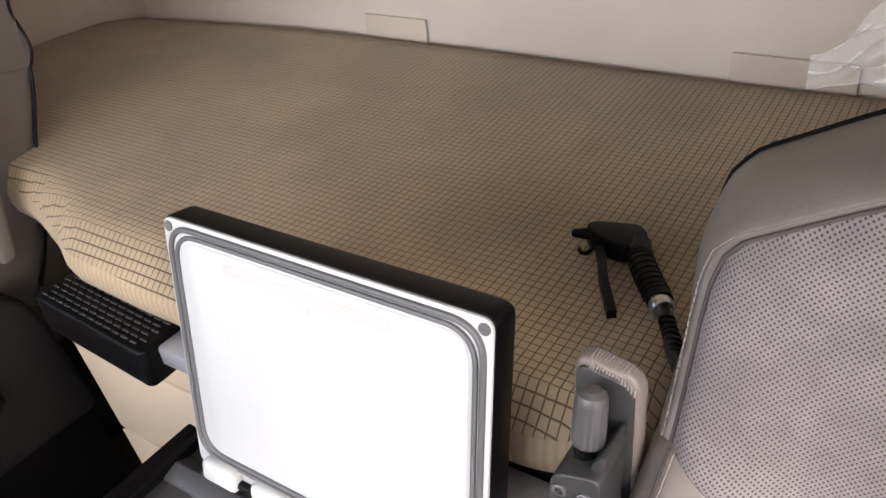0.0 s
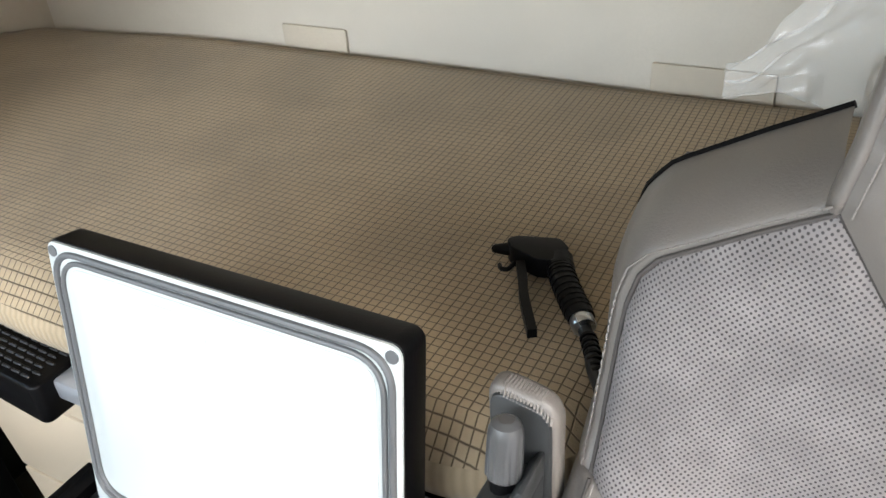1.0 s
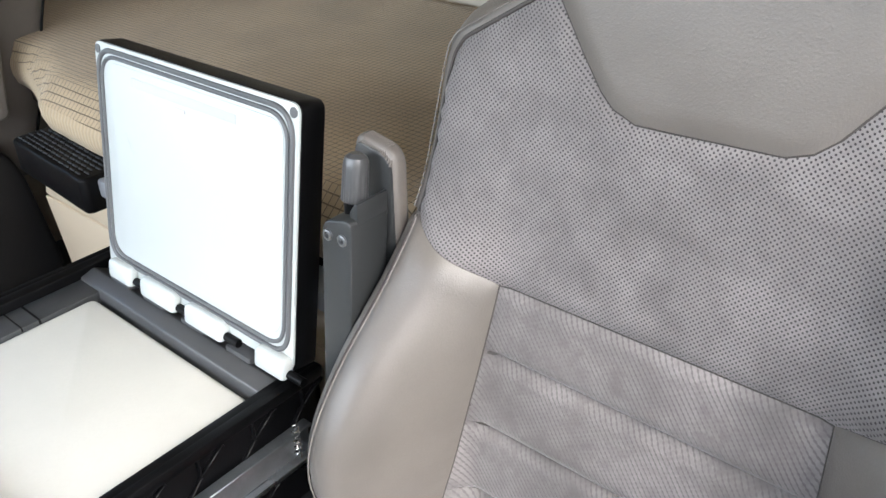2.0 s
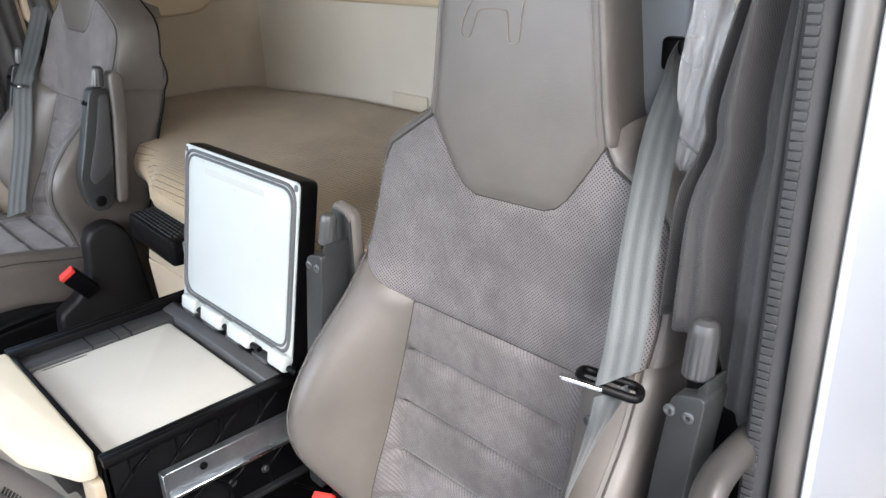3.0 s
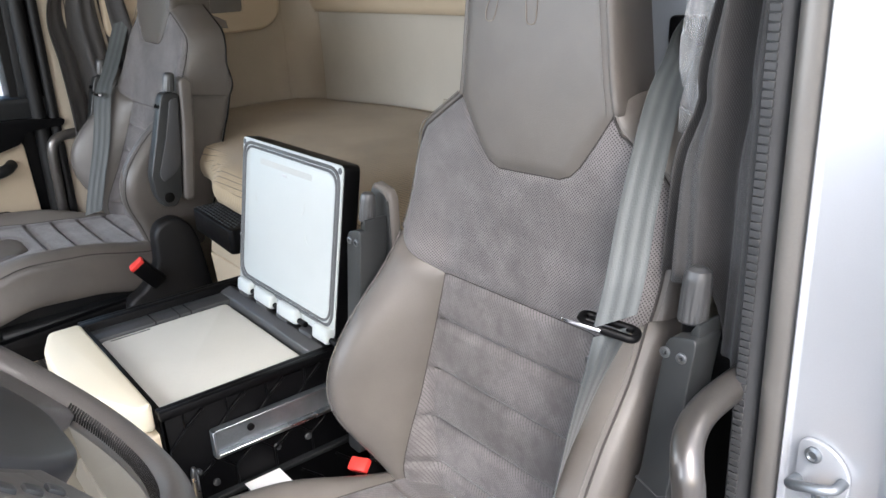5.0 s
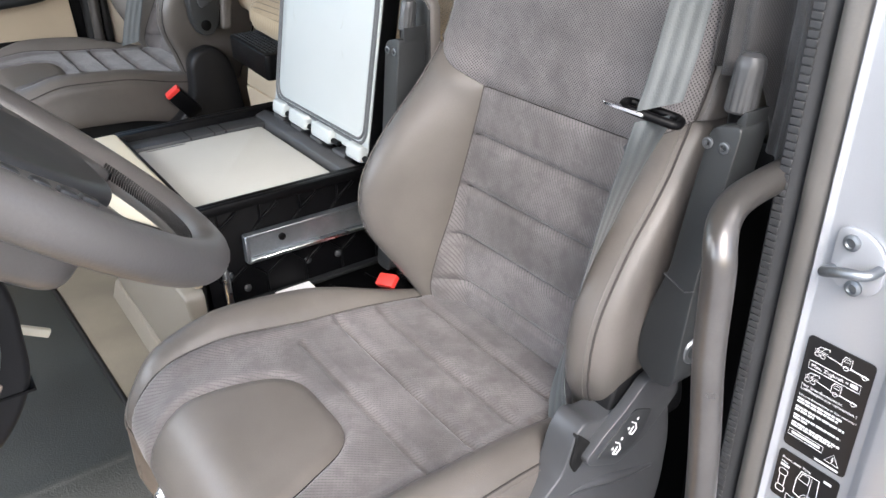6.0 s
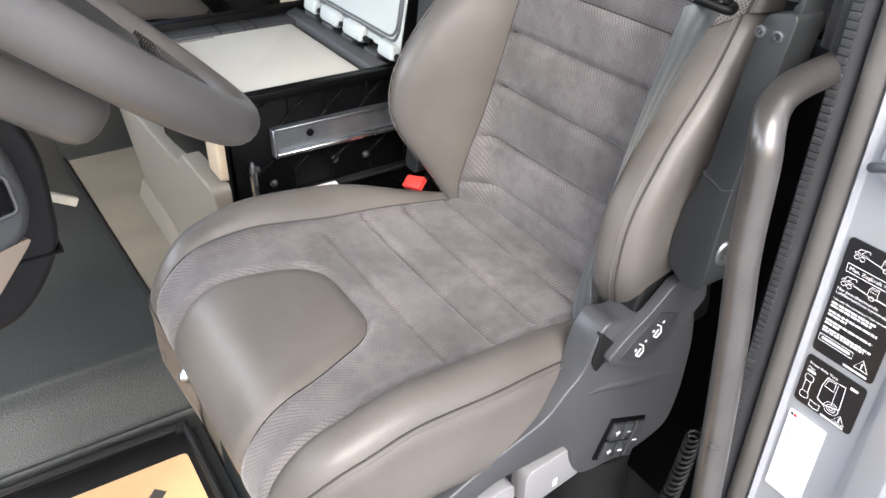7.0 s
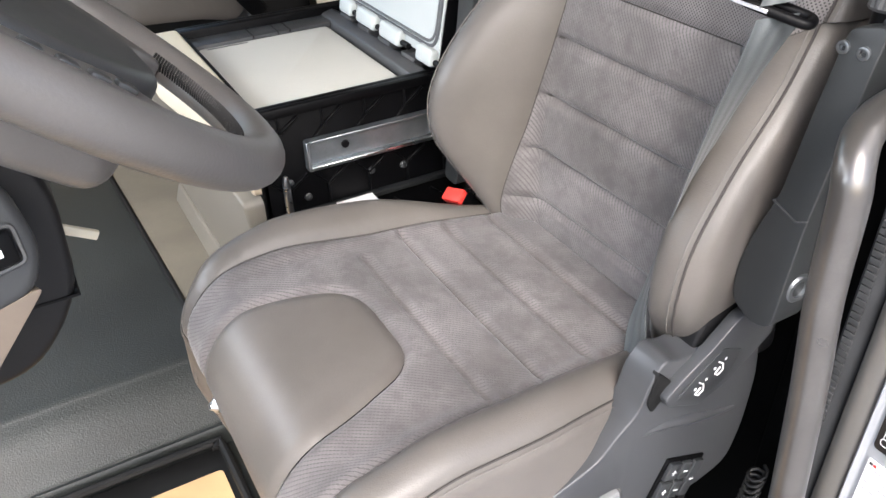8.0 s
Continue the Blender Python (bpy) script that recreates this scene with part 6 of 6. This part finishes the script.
turns = [Vector((math.cos(a), math.sin(a), 0.08)) for a in (radians(ip(k / (len(low_path) - 1), ((0, 72), (0.18, 96), (0.36, 115), (0.52, 127), (0.68, 140), (0.82, 168), (1, 182)))) for k in range(len(low_path)))]
ribbon(low_path, 0.045, turns, WEBBING, "lower_strap", belt)
tm = Matrix.Translation((0.992, 0.999, 0.889)) @ Matrix.Rotation(radians(28), 4, "Z") @ Matrix.Rotation(radians(13), 4, "Y")
loop = [tm @ Vector((a, b, 0)) for a, b in rounded([(-0.027, -0.0105), (0.027, -0.0105), (0.027, 0.0105), (-0.027, 0.0105)], 0.009, 5)]
tongue = part("tongue", tube(loop, 0.0043, 10, True), PLASTIC_BLACK, belt, "black tongue loop round the webbing")
part("latch_plate", extrude(rounded([(-0.043, -0.0165), (-0.004, -0.0150), (-0.006, -0.0105), (-0.026, -0.008), (-0.043, -0.009)], 0.002, 3), -0.0016, 0.0016, "z", 0.0008, 1, m=tm), CHROME, tongue, "bright latch plate")
part("belt_stop", lathe([(0, 0.0055), (0.003, 0.0055), (0.0045, 0.003)], (0.984, 0.984, 0.855), (0.984, 0, 0.855), 12), PLASTIC_GREY, belt, "small grey belt button")
pbelt = thing("seat_belt", (-0.95, 1.1, 0.6), "blue-grey seat belt hanging across the passenger seat", "seat belt")
ribbon(spline([(-1.010, 1.215, 1.10), (-0.995, 1.18, 1.03), (-0.955, 1.14, 0.97), (-0.916, 1.10, 0.915), (-0.893, 1.065, 0.79), (-0.878, 1.02, 0.66), (-0.872, 1.0, 0.597)], 8), 0.047, (0.30, 0.92, 0.18), WEBBING, "strap", pbelt)
part("tongue", box(-0.955, -0.885, 1.078, 1.090, 0.912, 0.922, 0.004), CHROME, pbelt, "bright latch tongue")

for x, y, z, d in ((0.522, 0.985, 0.495, 20), (-0.424, 0.968, 0.573, 74)):
    bk = thing("belt_buckle", (x, y + 0.02, z - 0.08), "black seat belt buckle with red release button", "buckle", "belt buckles")
    m = Matrix.Translation((x, y, z)) @ Matrix.Rotation(radians(38), 4, "X") @ Matrix.Rotation(radians(d), 4, "Z")
    part("housing", box(-0.0195, 0.0195, -0.012, 0.012, -0.078, -0.002, 0.004, 2, m), PLASTIC_BLACK, bk)
    part("button", box(-0.0185, 0.0185, -0.0125, 0.0095, -0.006, 0.006, 0.003, 2, m), RED, bk, "red release button")

# ---- curtains ----
def curtain(name, edges, y, folds, depth, label, along="x", seed=1, bottom=None):
    """A hanging cloth: edges are (height, one side, other side); folds deepen and wander on the way down."""
    bm = bmesh.new()
    uvl = bm.loops.layers.uv.new("UVMap")
    n, m = 110, 70
    zs = [e[0] for e in edges]
    lo = [(e[0], e[1]) for e in edges]
    hi = [(e[0], e[2]) for e in edges]
    grid = []
    for j in range(m + 1):
        v = j / m
        row = []
        for i in range(n + 1):
            u = i / n
            zb = bottom(u) if bottom else zs[0]
            z = zb + (zs[-1] - zb) * v
            a, b = ip(z, lo), ip(z, hi)
            x = a + (b - a) * u
            w = depth * math.sin(2 * math.pi * folds * u + 1.2 * math.sin(2.2 * z + seed) + seed)
            w += depth * 0.45 * math.sin(2 * math.pi * folds * 2.3 * u + 3.0 * z + seed * 2)
            w += 0.006 * noise.noise((u * 6, z * 6, seed)) + 0.010 * noise.noise((u * 2, z * 3.5, seed + 7))
            co = (x, y + w, z)
            row.append((bm.verts.new(co if along == "x" else (y + w, x, z)), (u * 0.45, z)))
        grid.append(row)
    for r0, r1 in zip(grid, grid[1:]):
        for i in range(n):
            q = (r0[i], r0[i + 1], r1[i + 1], r1[i])
            f = bm.faces.new([a[0] for a in q])
            for loop, a in zip(f.loops, q):
                loop[uvl].uv = a[1]
    ob = solo(name, bm, CURTAIN, label, "curtain", "cab curtains", crease=80)
    thick = ob.modifiers.new("cloth", "SOLIDIFY")
    thick.thickness = 0.0015
    return ob


curtain("curtain", [(0.80, 0.972, 1.086), (0.90, 0.974, 1.086), (0.97, 0.976, 1.086), (1.035, 0.980, 1.087), (1.087, 1.000, 1.087), (1.115, 0.998, 1.087), (1.22, 1.024, 1.087), (1.29, 1.040, 1.088), (1.40, 1.045, 1.090), (2.05, 0.98, 1.10)],
        1.098, 1.8, 0.016, "dark grey curtain gathered beside the driver's seat", seed=1.4, bottom=lambda u: 0.912 - 0.065 * step01(u, 0.48, 0.60))
curtain("curtain", [(0.66, 1.02, 1.34), (0.82, 1.025, 1.34), (1.00, 1.02, 1.33), (1.12, 1.012, 1.32), (1.23, 1.050, 1.27), (1.31, 1.088, 1.165), (1.335, 1.094, 1.152), (1.36, 1.088, 1.160), (1.44, 1.035, 1.24), (1.60, 1.01, 1.28), (2.05, 1.01, 1.30)],
        -1.018, 3.0, 0.020, "dark grey curtain tied in a knot behind the passenger seat", "y", 2.6)
tie = spline([(-1.012 + 0.026 * math.cos(a), 1.128 + 0.032 * math.sin(a), 1.337 + 0.01 * math.sin(a)) for a in np.linspace(0, 2 * math.pi, 12, endpoint=False)], 4, True)
solo("curtain_tie", sweep(tie, rounded([(-0.005, -0.016), (0.005, -0.016), (0.005, 0.016), (-0.005, 0.016)], 0.004, 3), True), CURTAIN, "dark cloth band tied round the curtain", "curtain tie")

# ---- belt guide behind the headrest, in its plastic film ----
guide = thing("belt_tower", (0.88, 1.28, 0.7), "blue-grey belt guide housing behind the headrest", "belt guide")
part("housing", extrude(rounded([(0.78, 0.60), (0.905, 0.60), (0.910, 1.205), (0.888, 1.222), (0.76, 1.232), (0.75, 0.95)], 0.016, 5), 1.225, 1.32, "y", 0.010, 4), GREY_SHELL, guide)
part("cap", extrude(rounded([(0.755, 1.226), (0.888, 1.216), (0.911, 1.198), (0.917, 1.214), (0.896, 1.248), (0.76, 1.272)], 0.012, 4), 1.219, 1.325, "y", 0.008, 3), PLASTIC_DARK, guide, "dark top cap")
part("slot", box(0.884, 0.918, 1.214, 1.245, 1.118, 1.152, 0.006, 3), PLASTIC_BLACK, guide, "black belt exit")


def film_sheet(name, corner, label, n=34, m=34, amp=0.012, seed=3):
    """A crumpled sheet of clear film between two edges, given as functions of 0..1."""
    bm = bmesh.new()
    grid = []
    for j in range(m + 1):
        row = []
        for i in range(n + 1):
            u, v = i / n, j / m
            p = Vector(corner(u, v))
            k = amp * (abs(noise.noise((u * 7, v * 4, seed))) * 2 - 0.5) + amp * 0.5 * abs(noise.noise((u * 15, v * 6, seed + 3)))
            p += Vector((0.5 * k, -k, 0.5 * amp * noise.noise((u * 5, v * 9, seed + 5))))
            row.append(bm.verts.new(p))
        grid.append(row)
    for r0, r1 in zip(grid, grid[1:]):
        for i in range(n):
            bm.faces.new((r0[i], r0[i + 1], r1[i + 1], r1[i]))
    return solo(name, bm, FILM, label, "plastic film", crease=25)


def bunched(u, v):
    """A sleeve of film, flared at its upper end and gathered towards its foot; u round it, v up it."""
    z = 1.035 + 0.225 * v
    half = ip(z, ((1.035, 0.008), (1.07, 0.014), (1.13, 0.022), (1.21, 0.025), (1.235, 0.034), (1.26, 0.043)))
    mid = ip(z, ((1.035, 0.944), (1.07, 0.950), (1.13, 0.957), (1.21, 0.969), (1.26, 0.960)))
    a = 2 * math.pi * u
    pleat = 1 + 0.20 * math.sin(9 * a + 3 * v) + 0.12 * math.sin(17 * a - 5 * v)
    return mid + half * math.cos(a) * (0.9 + 0.1 * pleat), 1.172 - 0.55 * half * math.sin(a) * pleat, z + 0.012 * math.sin(3 * a + 1) * v


film_sheet("plastic_film", bunched, "crumpled clear plastic film gathered round the belt", 120, 40, 0.006)
film_sheet("plastic_film", lambda u, v: (0.522 + 0.30 * u, 1.50 - 0.12 * u * u, (0.949 + 0.010 * math.sin(9 * u) + 0.03 * u) * (1 - v) + v * (0.985 + 0.42 * u ** 1.15)), "torn clear plastic film hanging behind the driver's seat", amp=0.014, seed=8)

# ---- rear wall shelf, lamp and side pocket ----
shelf = thing("wall_shelf", (0.0, 1.95, 1.1), "beige padded wall shelf with open compartment", "shelf")
front = 1.785
part("upper_band", extrude(rounded([(front, 1.178), (1.838, 1.178), (1.838, 1.262), (front + 0.022, 1.256), (front + 0.004, 1.235)], 0.012, 4), -0.945, 1.19, "x", 0.006, 3), BEIGE, shelf, "beige upper band")
part("lower_band", extrude(rounded([(front + 0.012, 1.084), (1.838, 1.096), (1.838, 1.131), (front, 1.131), (front, 1.103)], 0.010, 4), -0.905, 1.19, "x", 0.006, 3), BEIGE, shelf, "beige lower band")
part("left_panel", extrude(rounded([(-0.940, 1.1785), (-0.908, 1.104), (-0.345, 1.1305), (-0.432, 1.1785)], 0.004, 3), front + 0.001, 1.838, "y", 0.003, 2), BEIGE, shelf, "beige closed end")
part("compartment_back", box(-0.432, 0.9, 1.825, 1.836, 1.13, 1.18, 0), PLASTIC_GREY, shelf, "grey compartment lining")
part("compartment_end", box(0.55, 1.19, front + 0.001, 1.836, 1.13, 1.1785, 0), BEIGE, shelf)
part("latch", lathe([(0, 0.010), (0.02, 0.010), (0.024, 0.007)], (-0.183, 1.825, 1.168), (-0.183, 1.0, 1.168), 14), PUFF, shelf, "pale round catch")
lamp = thing("reading_lamp", (-0.257, 1.81, 1.255), "black gooseneck reading lamp on the shelf", "lamp")
part("neck", tube(spline([(-0.257, 1.805, 1.255), (-0.285, 1.80, 1.31), (-0.345, 1.79, 1.37), (-0.425, 1.785, 1.412), (-0.50, 1.78, 1.428), (-0.555, 1.775, 1.418), (-0.583, 1.775, 1.385), (-0.588, 1.775, 1.33), (-0.575, 1.775, 1.275)], 6), 0.0065, 10), PLASTIC_BLACK, lamp)
part("head", extrude(rounded([(-0.592, 1.278), (-0.560, 1.276), (-0.545, 1.206), (-0.580, 1.206)], 0.006, 4), 1.760, 1.786, "y", 0.005, 3), PLASTIC_BLACK, lamp, "black rectangular lamp head")
part("foot", lathe([(0, 0.015), (0.008, 0.015), (0.016, 0.009)], (-0.257, 1.808, 1.252), (-0.257, 1.808, 2.0), 16), PLASTIC_BLACK, lamp)
pocket = thing("side_pocket", (-1.03, 1.5, 1.04), "beige padded side panel with grip recess", "wall panel")
part("pad", extrude(rounded([(1.17, 1.055), (1.56, 1.036), (1.68, 1.04), (1.735, 1.08), (1.735, 1.22), (1.715, 1.241), (1.17, 1.243)], 0.03, 6), -1.044, -1.022, "x", 0.010, 3), BEIGE, pocket)
# no hollow here: a flat taupe plate paints the recess's shade
part("recess", extrude(rounded([(1.46, 1.100), (1.598, 1.100), (1.600, 1.146), (1.46, 1.146)], 0.010, 4), -1.0225, -1.0195, "x", 0.001), TAUPE_TRIM, pocket, "darker plate that paints the grip recess's shade")
part("recess_rim", tube([(-1.020, a, b) for a, b in rounded([(1.455, 1.096), (1.604, 1.096), (1.604, 1.150), (1.455, 1.150)], 0.012, 4)], 0.0035, 6, True), BEIGE, pocket)

# embroidered emblem outline on the headrest, kept as a plain shape
f = seat_back(0.755, 1)
shape = [(-0.058, 1.150), (-0.044, 1.150), (-0.034, 1.180), (0.010, 1.181), (0.012, 1.148), (0.026, 1.148), (0.030, 1.188), (0.036, 1.200), (0.036, 1.226), (0.024, 1.234), (0.006, 1.222), (-0.008, 1.200), (-0.042, 1.190), (-0.058, 1.162)]
curve = rounded(shape, 0.008, 4)
stitches("embroidery", curve + curve[:1], f, EMBROIDERY, driver, 0.0038, 0.0038, 0.0006, 0.0005, label="plain embroidered emblem outline")
